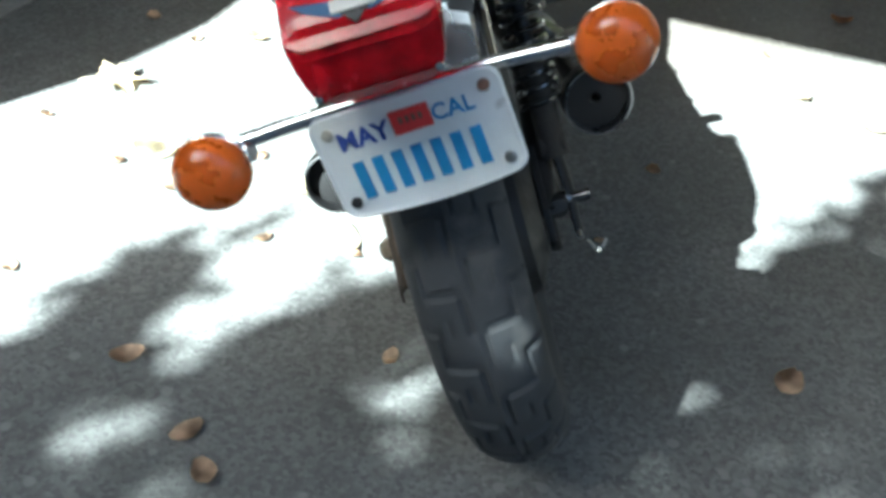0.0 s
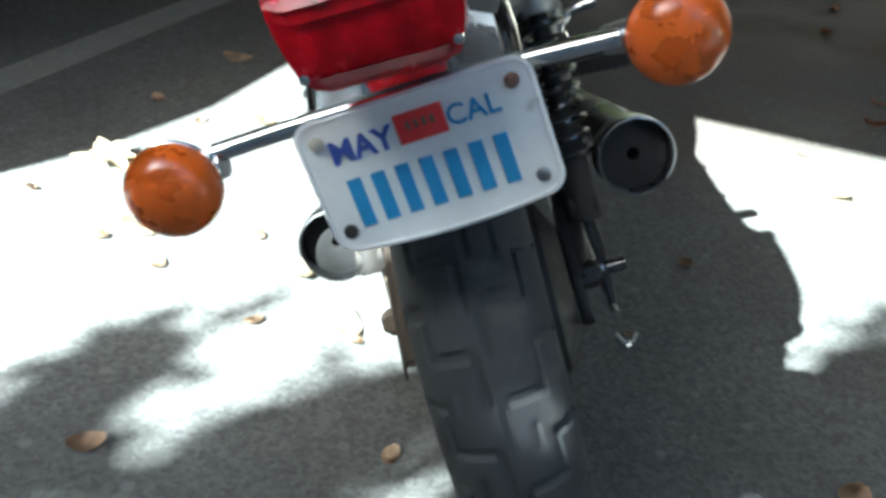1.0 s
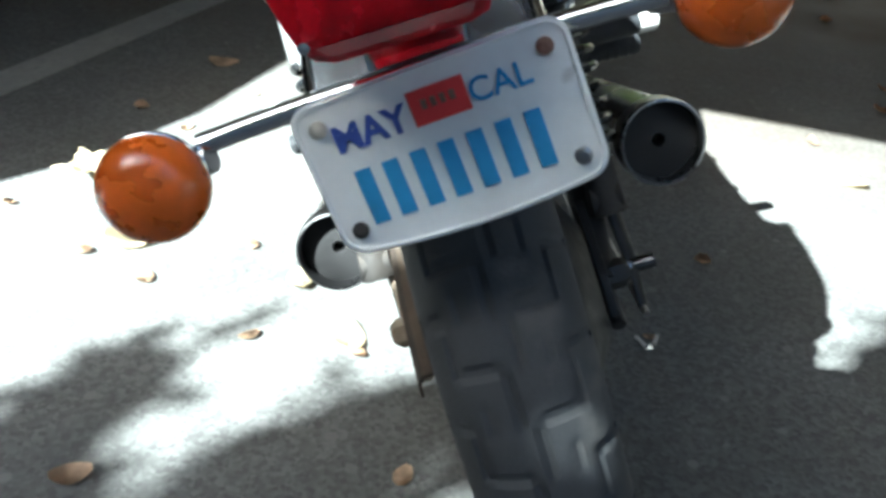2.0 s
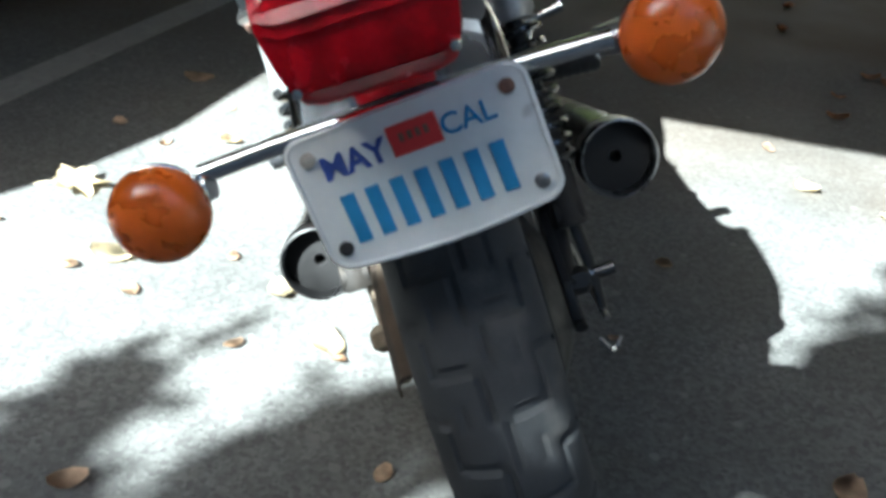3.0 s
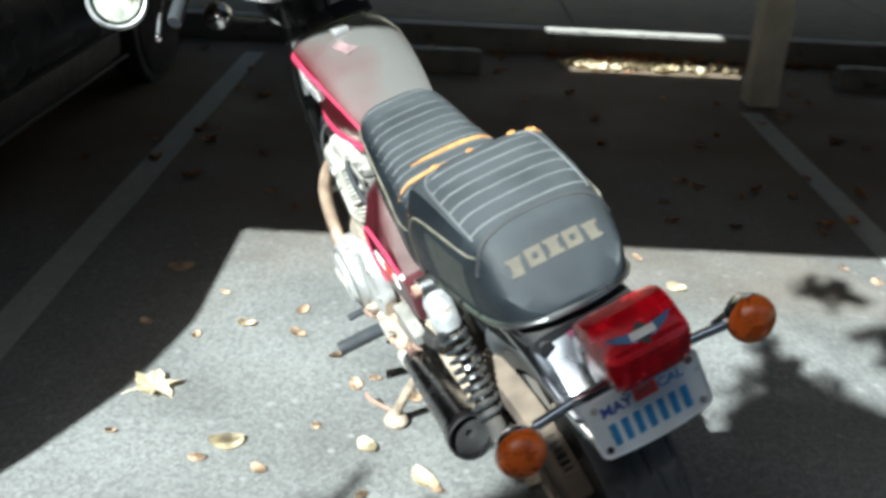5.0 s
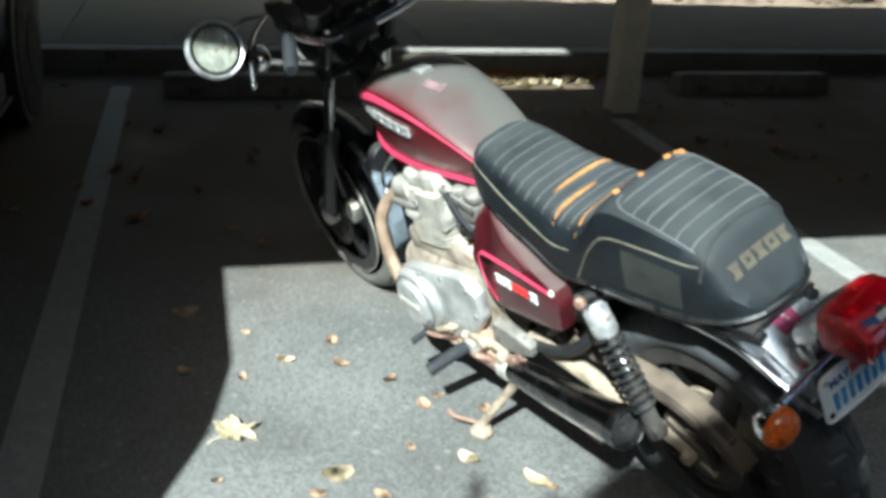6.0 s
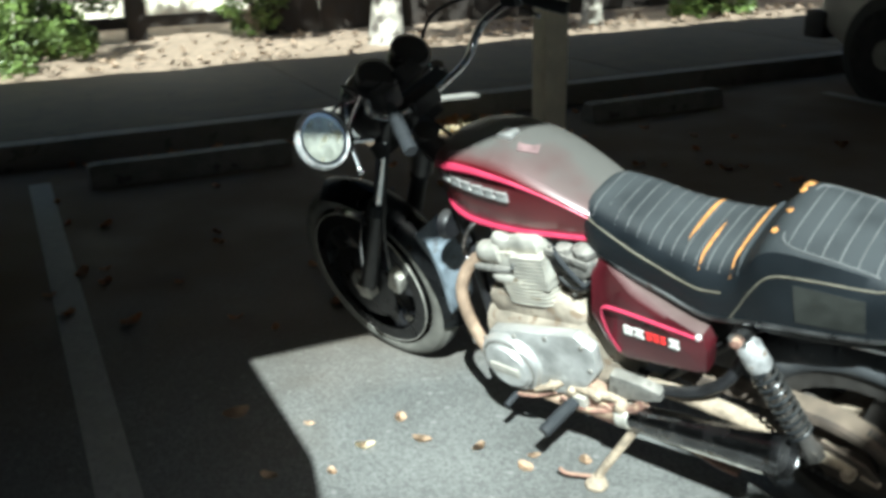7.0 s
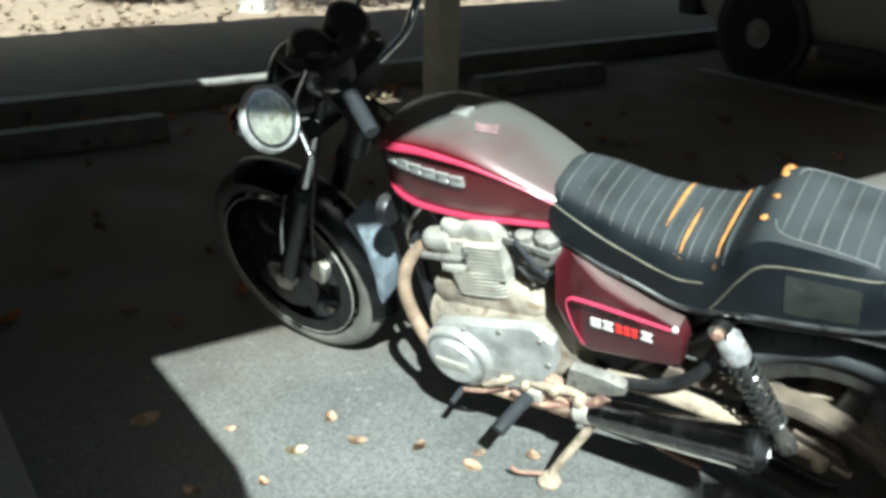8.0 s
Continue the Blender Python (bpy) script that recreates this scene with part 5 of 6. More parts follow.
# rear suspension
for s in (-1, 1):
    # left-hand arm parts take the browner materials, right-hand ones the near-black steel
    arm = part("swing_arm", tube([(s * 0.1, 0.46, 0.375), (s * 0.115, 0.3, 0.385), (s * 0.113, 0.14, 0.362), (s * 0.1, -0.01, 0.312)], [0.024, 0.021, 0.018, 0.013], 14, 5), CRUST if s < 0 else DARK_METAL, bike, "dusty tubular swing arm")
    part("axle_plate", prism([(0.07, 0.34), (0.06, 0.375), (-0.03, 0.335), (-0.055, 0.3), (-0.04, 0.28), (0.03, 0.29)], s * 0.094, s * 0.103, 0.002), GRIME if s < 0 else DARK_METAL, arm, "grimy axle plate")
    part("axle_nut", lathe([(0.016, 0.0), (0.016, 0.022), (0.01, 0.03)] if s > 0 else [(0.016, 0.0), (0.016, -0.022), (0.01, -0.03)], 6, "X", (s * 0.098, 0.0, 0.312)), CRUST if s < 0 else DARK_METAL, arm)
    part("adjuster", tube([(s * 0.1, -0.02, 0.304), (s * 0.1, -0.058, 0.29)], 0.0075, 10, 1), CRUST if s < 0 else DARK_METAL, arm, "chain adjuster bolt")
    top, low = Vector((s * 0.13, 0.201, 0.645)), Vector((s * 0.128, 0.068, 0.362))
    d = (low - top).normalized()
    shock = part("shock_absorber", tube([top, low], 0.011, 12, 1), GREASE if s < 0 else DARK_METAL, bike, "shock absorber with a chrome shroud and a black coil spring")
    part("upper_shroud", tube([top + d * 0.008, top + d * 0.016, top + d * 0.026, top + d * 0.078, top + d * 0.088], [0.012, 0.02, 0.0265, 0.0275, 0.022], 20, 1), SHROUD, shock, "chrome upper shroud")
    part("lower_body", tube([low - d * 0.11, low - d * 0.02, low + d * 0.015], [0.018, 0.018, 0.022], 16, 1), GREASE, shock)
    side = d.orthogonal().normalized()
    up = d.cross(side)
    turns = 9.5
    coil = []
    for k in range(int(turns * 14) + 1):
        a = 2 * math.pi * k / 14
        coil.append(top + d * (0.086 + 0.178 * k / (turns * 14)) + (side * math.cos(a) + up * math.sin(a)) * 0.025)
    part("spring", tube(coil, 0.0046, 7, 1), SPRING_BLACK, shock, "coil spring")
    part("top_eye", lathe([(0.01, -0.02), (0.02, -0.02), (0.02, 0.02), (0.01, 0.02)], 20, "X", top), DULL_CHROME, shock)
    part("top_bolt", lathe([(0.012, 0.0), (0.012, 0.012), (0.002, 0.016)] if s > 0 else [(0.012, 0.0), (0.012, -0.012), (0.002, -0.016)], 6, "X", top + Vector((s * 0.02, 0, 0))), RUST, shock, "rusty acorn nut")
    part("bottom_eye", lathe([(0.008, -0.016), (0.018, -0.016), (0.018, 0.016), (0.008, 0.016)], 20, "X", low), GREASE, shock)
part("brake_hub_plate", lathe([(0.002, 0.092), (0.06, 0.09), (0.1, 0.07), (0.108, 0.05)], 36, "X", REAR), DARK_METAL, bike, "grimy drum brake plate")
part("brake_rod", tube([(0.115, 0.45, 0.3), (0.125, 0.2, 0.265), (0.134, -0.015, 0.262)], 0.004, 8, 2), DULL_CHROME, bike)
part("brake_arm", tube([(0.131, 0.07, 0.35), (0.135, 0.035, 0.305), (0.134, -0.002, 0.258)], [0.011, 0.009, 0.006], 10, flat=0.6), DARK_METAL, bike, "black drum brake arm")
part("axle_end", tube([(0.075, 0.036, 0.293), (0.135, 0.032, 0.295), (0.137, 0.031, 0.295), (0.16, 0.03, 0.296)], [0.012, 0.012, 0.008, 0.008], 14, 3), MUFFLER, bike, "dull steel axle end with a spacer")
part("torque_arm", tube([(0.1, 0.08, 0.28), (0.105, 0.3, 0.3)], 0.008, 8, 1), BLACK, bike)

# chain as links round both sprockets
chain_pts = []
for a in np.linspace(radians(90), radians(270), 26):
    chain_pts.append((math.cos(a) * 0.098, 0.31 + math.sin(a) * 0.098))
chain_pts = [(y, z) for y, z in chain_pts]
lower = [(0.0 + k * 0.0154, 0.212 + k * 0.0045) for k in range(1, 34)]
front = [(0.535 + 0.036 * math.cos(a), 0.39 + 0.036 * math.sin(a)) for a in np.linspace(radians(-90), radians(80), 8)]
upper = [(0.53 - k * 0.0158, 0.426 - k * 0.0006) for k in range(1, 34)]
bm = bmesh.new()
for y, z in chain_pts + lower + front + upper:
    box((0.018, 0.0125, 0.013), (-0.07, y, z), bm=bm)
part("drive_chain", bm, GREASE, bike, "rusty drive chain")
loops = []
for k in range(12):
    t = k / 11
    y = 0.38 - 0.5 * t
    z = 0.455 - 0.005 * t - max(0, t - 0.6) ** 2 * 0.6
    loops.append([Vector((-0.1, y, z - 0.038)), Vector((-0.099, y, z - 0.022)), Vector((-0.092, y, z - 0.014)), Vector((-0.05, y, z - 0.012)), Vector((-0.05, y, z - 0.0155)), Vector((-0.091, y, z - 0.018)), Vector((-0.096, y, z - 0.024)), Vector((-0.097, y, z - 0.038))])
part("chain_guard", loft(loops), GRIME, bike, "chain guard under tan dust")

# rear fender, tail lamp, plate, indicators
loops = []
for a in np.linspace(radians(-30), radians(44), 26):
    ring = []
    rr0 = 0.385
    for t in np.linspace(-1, 1, 11):
        rr = rr0 - 0.04 * t * t - 0.01 * t ** 4
        ring.append(Vector((0.078 * t, REAR[1] - rr * math.sin(a), REAR[2] + 0.022 + rr * math.cos(a))))
    for t in np.linspace(1, -1, 11):
        rr = rr0 - 0.004 - 0.04 * t * t - 0.01 * t ** 4
        ring.append(Vector((0.075 * t, REAR[1] - rr * math.sin(a), REAR[2] + 0.022 + rr * math.cos(a))))
    loops.append(ring)
rear_fender = part("rear_fender", loft(loops), FENDER_CHROME, bike, "chrome rear fender")
for s in (-1, 1):
    part("fender_rail", tube([(s * 0.082, 0.05, 0.655), (s * 0.085, -0.1, 0.66), (s * 0.082, -0.2, 0.62), (s * 0.07, -0.27, 0.58)], 0.008, 10), CHROME, rear_fender)


def fender_patch(x0, x1, a0, a1, lift):
    """A thin curved patch on the rear fender's crown, between two x and two angles behind the top."""
    bm = bmesh.new()
    grid = []
    for a in np.linspace(radians(a0), radians(a1), 6):
        row = []
        for x in np.linspace(x0, x1, 6):
            t = x / 0.075
            rr = 0.392 - 0.008 * t ** 4 + lift
            row.append(bm.verts.new((x, REAR[1] - rr * math.sin(a), REAR[2] + 0.022 + rr * math.cos(a))))
        grid.append(row)
    for r0, r1 in zip(grid, grid[1:]):
        for i in range(5):
            bm.faces.new((r0[i], r0[i + 1], r1[i + 1], r1[i]))
    bmesh.ops.recalc_face_normals(bm, faces=bm.faces)
    bmesh.ops.solidify(bm, geom=list(bm.faces), thickness=0.0008)
    return bm


loops = []
for a in np.linspace(radians(16.5), radians(36), 10):
    ring = []
    for t in np.linspace(-1, 1, 11):
        rr = 0.392 - 0.008 * t ** 4
        ring.append(Vector((0.075 * t, REAR[1] - rr * math.sin(a), REAR[2] + 0.022 + rr * math.cos(a))))
    for t in np.linspace(1, -1, 5):
        ring.append(Vector((0.074 * t, REAR[1] - 0.352 * math.sin(a), REAR[2] + 0.022 + 0.352 * math.cos(a))))
    loops.append(ring)
part("lamp_base", loft(loops), FENDER_CHROME, rear_fender, "hazy chrome base under the tail lamp")
part("sticker", fender_patch(-0.032, 0.018, 19.0, 27.0, 0.0016), REFLECTOR, rear_fender, "faded purple-red sticker on the chrome")
part("sticker", fender_patch(-0.006, 0.036, 18.0, 22.0, 0.0026), WHITE, rear_fender, "worn white sticker on the chrome")
lampb = part("tail_lamp", loft([superloop(0, 0.7, 0.04, 0.02, -0.195, 4), superloop(0, 0.712, 0.05, 0.033, -0.21, 4), superloop(0, 0.748, 0.057, 0.044, -0.252, 4)]), DULL_CHROME, bike, "large red tail lamp with a blue and white badge")
LENS = [(-0.25, 0.792), (-0.275, 0.803), (-0.298, 0.806), (-0.334, 0.782), (-0.3395, 0.7765), (-0.3425, 0.768), (-0.342, 0.728), (-0.328, 0.709), (-0.262, 0.702), (-0.25, 0.712)]
bm = prism(LENS, -0.063, 0.063, 0.017)
for v in bm.verts:
    low = max(0.0, 0.765 - v.co.z)
    v.co.x *= 1.0 - 1.6 * low - 34.0 * low * low - 0.5 * max(0.0, v.co.z - 0.775)
part("lens", bm, RED_LENS, lampb, "clear red moulded lens")
BADGE = pose(0, -0.328, 0.7872, 33.7)
for s in (-1, 1):
    bm = bmesh.new()
    bm.faces.new([bm.verts.new(p) for p in ((s * 0.01, -0.01, 0.001), (s * 0.01, 0.006, 0.001), (s * 0.05, 0.012, 0.001), (s * 0.036, 0.001, 0.001), (s * 0.022, -0.005, 0.001))])
    bmesh.ops.solidify(bm, geom=list(bm.faces), thickness=0.0016)
    part("badge_wing", bm, BADGE_BLUE, lampb, "blue badge wing", BADGE)
    part("lens_screw", lathe([(0.001, -0.347), (0.0035, -0.346), (0.004, -0.34)], 10, "Y", (s * 0.049, 0.002, 0.726)), CHROME, lampb)
part("badge_shield", box((0.024, 0.024, 0.002), (0, 0, 0.0015), 0.0006, pose(0, 0, 0, 0, 0, 45)), BLACK, lampb, "dark badge shield", BADGE)
part("badge_bar", box((0.036, 0.011, 0.002), (0, 0, 0.0032), 0.0005), WHITE, lampb, "white badge bar", BADGE)
part("lamp_bracket", box((0.07, 0.04, 0.09), (0, -0.225, 0.64), 0.008, pose(0, 0, 0, -25)), CHROME, bike, "chrome lamp bracket")
part("indicator_bar", tube([(-0.15, -0.252, 0.661), (-0.07, -0.25, 0.665), (0.07, -0.252, 0.669), (0.155, -0.262, 0.671)], 0.0075, 14, 4), CHROME, bike, "chrome indicator bar")
for s, z in ((-1, 0.649), (1, 0.666)):
    at = (s * 0.188 + 0.005, -0.264, z)
    ind = part("indicator", lathe([(0.002, 0.034), (0.014, 0.031), (0.027, 0.02), (0.034, 0.006), (0.036, -0.002), (0.034, -0.004)], 32, "Y", at), CHROME, bike, "round rear indicator with amber lens")
    part("lens", lathe([(0.035, 0.0), (0.0362, -0.005), (0.0358, -0.011), (0.0335, -0.0185), (0.029, -0.025), (0.022, -0.03), (0.012, -0.0335), (0.002, -0.0345)], 36, "Y", at), AMBER, ind, "amber plastic lens")
    part("boss", tube([(s * 0.145, -0.255, z + 0.003), (s * 0.172, -0.25, z)], [0.01, 0.013], 14, 1), DULL_CHROME, ind)
    f_at = (s * 0.2, 1.255, 0.965)
    fi = part("indicator", lathe([(0.002, -0.05), (0.012, -0.047), (0.026, -0.03), (0.034, -0.008), (0.0355, 0.002), (0.034, 0.004)], 32, "Y", f_at), CHROME, bike, "round front indicator with amber lens")
    part("lens", lathe([(0.035, 0.0), (0.0358, 0.006), (0.034, 0.013), (0.027, 0.019), (0.002, 0.0235)], 32, "Y", f_at), AMBER, fi, "amber plastic lens")
    part("stem", tube([(s * 0.1, 1.16, 0.93), (s * 0.19, 1.225, 0.96)], 0.007, 12, 1), CHROME, fi)

PLATE_POSE = pose(0.0055, -0.2865, 0.63, -8, -5.2, -4.7)


def bent(bm):
    """Curls the lower corners of a plate forward."""
    for v in bm.verts:
        v.co.y += 0.35 * max(0.0, -v.co.z - 0.02) * abs(v.co.x)
    return bm


def plate_outline(w, h, r, n=6):
    out = []
    for cx, cz, a0 in ((w - r, h - r, 0), (-w + r, h - r, 90), (-w + r, -h + r, 180), (w - r, -h + r, 270)):
        if a0 == 270:
            out += [(x, -h) for x in np.linspace(-w + r * 1.2, w - r * 1.2, 9)]
        out += [(cx + r * math.cos(radians(a0 + 90 * k / n)), cz + r * math.sin(radians(a0 + 90 * k / n))) for k in range(n + 1)]
    return [(x, z - 0.007 * (1 - (x / w) ** 2) * (-z / h) if z < 0 else z) for x, z in out]


rings = [[Vector((x, y, z)) for x, z in plate_outline(0.089, 0.051, 0.014)] for y in (-0.0006, 0.0006)]
plate = part("number_plate", bent(loft(rings)), PLATE, bike, "white plate with blue marks and a red sticker", PLATE_POSE)
part("plate_rim", tube([(x, -0.001, z) for x, z in plate_outline(0.0865, 0.0485, 0.0125)] + [(0.0865, -0.001, 0.036)], 0.0014, 6, 1), PLATE, plate)
for k in range(7):
    part("number_bar", box((0.0105, 0.0012, 0.037), (-0.058 + k * 0.0185, -0.0012, -0.017), 0.0003), PLATE_BLUE, plate, "plain blue bar")
part("word_month", word("MAY", 0.0235, bold=0.0007), PLATE_NAVY, plate, "blue printed word MAY", pose(-0.043, -0.0012, 0.0225))
part("word_state", word("CAL", 0.021, bold=0.0002), PLATE_BLUE, plate, "blue printed word CAL", pose(0.041, -0.0012, 0.0235))
part("sticker", box((0.036, 0.0012, 0.022), (0.003, -0.0012, 0.0255), 0.0003), PLATE_RED, plate, "red year sticker")
for k in range(4):
    part("sticker_bar", box((0.0035, 0.0008, 0.006), (-0.006 + k * 0.006, -0.002, 0.027), 0.0), RUST, plate)
for x, z, mt in ((-0.073, 0.034, ALLOY), (0.073, 0.035, RUST), (-0.074, -0.036, GREASE), (0.074, -0.036, DULL_CHROME)):
    part("bolt", lathe([(0.0055, -0.001), (0.0055, -0.003), (0.003, -0.0045), (0.001, -0.0045)], 14, "Y", (x, 0, z)), mt, plate, "weathered plate bolt")
part("plate_holder", box((0.15, 0.006, 0.09), (0.004, -0.278, 0.632), 0.003, pose(0, 0, 0, -8, -5.2, -4.7)), BLACK, bike)

# side covers
for s in (-1, 1):
    out = [(0.546, 0.734), (0.56, 0.69), (0.546, 0.61), (0.522, 0.54), (0.5, 0.498), (0.476, 0.49), (0.3, 0.518), (0.274, 0.53), (0.264, 0.6), (0.276, 0.636), (0.36, 0.657), (0.45, 0.683), (0.51, 0.71)]
    bm = prism(out, s * 0.1, s * 0.14, 0.012)
    for v in bm.verts:
        v.co.x *= 1.0 + 0.16 * (1 - abs(v.co.z - 0.58) / 0.17) - 0.6 * max(0, v.co.z - 0.648) / 0.1
    cover = part("side_cover", bm, COVER_PAINT, bike, "maroon side cover with a pink-red outline and badge")

    def on(y, z, o=0.0):
        return (s * (0.14 * (1.0 + 0.16 * (1 - abs(z - 0.58) / 0.17) - 0.42 * max(0, z - 0.648) / 0.1) + o), y, z)
    part("stripe", tube([on(0.49, 0.512, 0.001), on(0.505, 0.56, 0.001), on(0.518, 0.615, 0.001), on(0.511, 0.637, 0.001), on(0.485, 0.641, 0.001), on(0.4, 0.636, 0.001), on(0.3, 0.628, 0.001), on(0.279, 0.625, 0.001)], 0.0042, 8, 4, flat=0.6), STRIPE, cover, "pink-red outline stripe")
    for y, wide, mt in ((0.452, 0.024, WHITE), (0.425, 0.026, WHITE), (0.401, 0.016, RED_PRINT), (0.384, 0.015, RED_PRINT), (0.367, 0.015, RED_PRINT), (0.341, 0.026, WHITE)):
        bm = (hollow if mt == WHITE and y > 0.44 else ibeam)(wide - 0.003, 0.023 if mt == WHITE else 0.02, 0.0072, 0.003)
        bmesh.ops.transform(bm, matrix=Matrix(((0, 0, 1, 0), (1, 0, 0, 0), (0, 1, 0, 0), (0, 0, 0, 1))), verts=bm.verts)
        part("badge_block", bm, mt, cover, "plain printed badge block", Matrix.Translation(on(y, 0.594, 0.0008)) @ pose(0, 0, 0, 4))
    part("grommet", lathe([(0.001, 0.008), (0.006, 0.006), (0.007, 0)] if s > 0 else [(0.001, -0.008), (0.006, -0.006), (0.007, 0)], 12, "X", on(0.283, 0.632, 0.0)), WHITE, cover)

# foot controls and stand
for s in (-1, 1):
    part("foot_bracket", prism([(0.66, 0.37), (0.645, 0.29), (0.6, 0.275), (0.52, 0.275), (0.5, 0.31), (0.52, 0.345), (0.6, 0.365)], s * 0.135, s * 0.165, 0.006), RUST, bike, "rusty red foot rest bracket")
    peg = part("foot_peg", tube([(s * 0.165, 0.615, 0.315), (s * 0.2, 0.635, 0.312), (s * 0.295, 0.656, 0.297)], [0.01, 0.0165, 0.0165], 14, 3), GRIP, bike, "worn black rubber foot peg")
    for k in range(6):
        c = Vector((s * 0.2, 0.635, 0.312)).lerp(Vector((s * 0.295, 0.656, 0.297)), 0.1 + k * 0.16)
        part("peg_rib", tube([c - Vector((s * 0.002, 0.0008, 0)), c + Vector((s * 0.002, 0.0008, 0))], 0.0178, 12, 1), GRIP, peg)
    part("peg_clevis", box((0.04, 0.035, 0.03), (s * 0.17, 0.617, 0.318), 0.006), ALLOY, peg)
    prear = part("passenger_bracket", tube([(s * 0.1, 0.21, 0.56), (s * 0.128, 0.25, 0.49), (s * 0.135, 0.33, 0.43), (s * 0.13, 0.45, 0.385)], [0.015, 0.014, 0.014, 0.013], 12, 5), BLACK, bike, "black passenger peg bracket")
    part("passenger_peg", prism([(0.53, 0.425), (0.545, 0.36), (0.51, 0.352), (0.44, 0.372), (0.4, 0.39), (0.398, 0.414), (0.45, 0.424)], s * 0.132, s * 0.162, 0.008) if s < 0 else tube([(s * 0.14, 0.39, 0.415), (s * 0.16, 0.45, 0.405), (s * 0.165, 0.505, 0.395)], [0.016, 0.022, 0.018], 12, 3), CARB_ALLOY if s < 0 else GRIP, prear, "folded passenger peg")
part("peg_tip", tube([(0.275, 0.517, 0.38), (0.302, 0.526, 0.375)], 0.0165, 12, 1), WHITE, bike, "pale peg end cap")
part("passenger_peg", tube([(0.14, 0.465, 0.4), (0.277, 0.517, 0.38)], 0.0155, 12, 1), GRIP, bike, "unfolded black passenger peg")
for k, (pts, r, mat) in enumerate((
        ([(-0.15, 0.5, 0.345), (-0.172, 0.56, 0.355), (-0.17, 0.63, 0.345)], 0.011, CRUST),
        ([(-0.16, 0.66, 0.35), (-0.185, 0.7, 0.335), (-0.188, 0.75, 0.305)], 0.0085, CRUST),
        ([(-0.16, 0.54, 0.3), (-0.18, 0.6, 0.292), (-0.178, 0.68, 0.3)], 0.0075, RUST),
        ([(-0.15, 0.45, 0.36), (-0.165, 0.48, 0.335), (-0.163, 0.53, 0.325)], 0.012, RUST))):
    part("foot_linkage", tube(pts, [r * 1.3, r, r, r * 0.9], 10, 4), mat, bike, "crusted foot control linkage")
for y, z in ((0.505, 0.34), (0.565, 0.352), (0.64, 0.335), (0.7, 0.33)):
    part("linkage_boss", lathe([(0.001, -0.024), (0.011, -0.022), (0.015, -0.012), (0.016, 0.0)], 12, "X", (-0.165, y, z)), CRUST, bike)
part("toe_plate", prism([(0.64, 0.345), (0.66, 0.3), (0.6, 0.262), (0.52, 0.258), (0.49, 0.285), (0.55, 0.32)], -0.172, -0.165, 0.002), RUST, bike, "bent rusty red plate")
shift = part("shift_lever", tube([(-0.17, 0.7, 0.3), (-0.185, 0.76, 0.275), (-0.19, 0.82, 0.26)], 0.006, 10), RUST, bike, "rusty gear shift lever")
part("shift_rubber", tube([(-0.185, 0.82, 0.26), (-0.235, 0.825, 0.255)], 0.009, 12, 1), GRIP, shift)
part("link_rod", tube([(-0.165, 0.6, 0.33), (-0.17, 0.7, 0.325), (-0.168, 0.78, 0.3)], 0.007, 8), ALLOY, shift)
part("brake_pedal", tube([(0.15, 0.62, 0.3), (0.18, 0.72, 0.29), (0.21, 0.755, 0.36), (0.27, 0.756, 0.376)], [0.01, 0.009, 0.009, 0.012], 10), CHROME, bike, "chrome brake pedal")
foot_in_bike = Matrix.Rotation(radians(LEAN), 4, "Y") @ Vector((-0.268, 0.57, 0.012))
stand = part("side_stand", tube([(-0.15, 0.47, 0.3), (-0.17, 0.485, 0.26), tuple(foot_in_bike + Vector((0.012, -0.012, 0.035))), tuple(foot_in_bike)], [0.014, 0.012, 0.011, 0.012], 12, 4), CRUST, bike, "rusty side stand, folded out")
part("stand_foot", lathe([(0.002, -0.012), (0.027, -0.011), (0.03, -0.002), (0.022, 0.014), (0.008, 0.026)], 16, "Z"), CRUST, stand, "dusty pale stand foot", Matrix.Translation(foot_in_bike) @ pose(0, 0, 0, 0, LEAN, 0))
part("stand_tang", tube([tuple(foot_in_bike + Vector((0, 0.01, 0.02))), tuple(foot_in_bike + Vector((-0.03, 0.06, 0.035))), tuple(foot_in_bike + Vector((-0.035, 0.08, 0.05)))], 0.005, 8), RUST, stand)
part("stand_spring", tube([(-0.155, 0.53, 0.3), (-0.165, 0.5, 0.25)], 0.006, 8, 1), RUST, stand)
part("centre_stand", tube([(-0.12, 0.42, 0.24), (-0.13, 0.3, 0.21), (-0.13, 0.24, 0.2)], 0.012, 10), RUST, bike, "folded rusty centre stand")
# cables
part("cable", tube([(-0.23, 0.97, 1.15), (-0.17, 1.12, 1.12), (-0.06, 1.12, 0.96), (-0.03, 1.08, 0.86), (-0.02, 1.0, 0.8)], 0.0045, 8), BLACK, bike, "black clutch cable")
part("cable", tube([(0.29, 0.97, 1.16), (0.18, 1.14, 1.12), (0.05, 1.12, 0.95), (0.04, 0.98, 0.84)], 0.0045, 8), BLACK, bike, "black throttle cable")
part("horn", lathe([(0.002, 0.0), (0.035, 0.004), (0.04, 0.012), (0.04, 0.03), (0.02, 0.04)], 24, "Y", (-0.05, 1.02, 0.66)), BLACK, bike)
part("splash_flap", prism([(1.205, 0.575), (1.17, 0.53), (1.148, 0.46), (1.142, 0.38), (1.152, 0.31), (1.165, 0.285), (1.172, 0.31), (1.166, 0.38), (1.17, 0.47), (1.215, 0.555)], -0.035, 0.065, 0.006), FLAP_SHEEN, fender, "lower chrome fender flap with a painted bluish reflection")


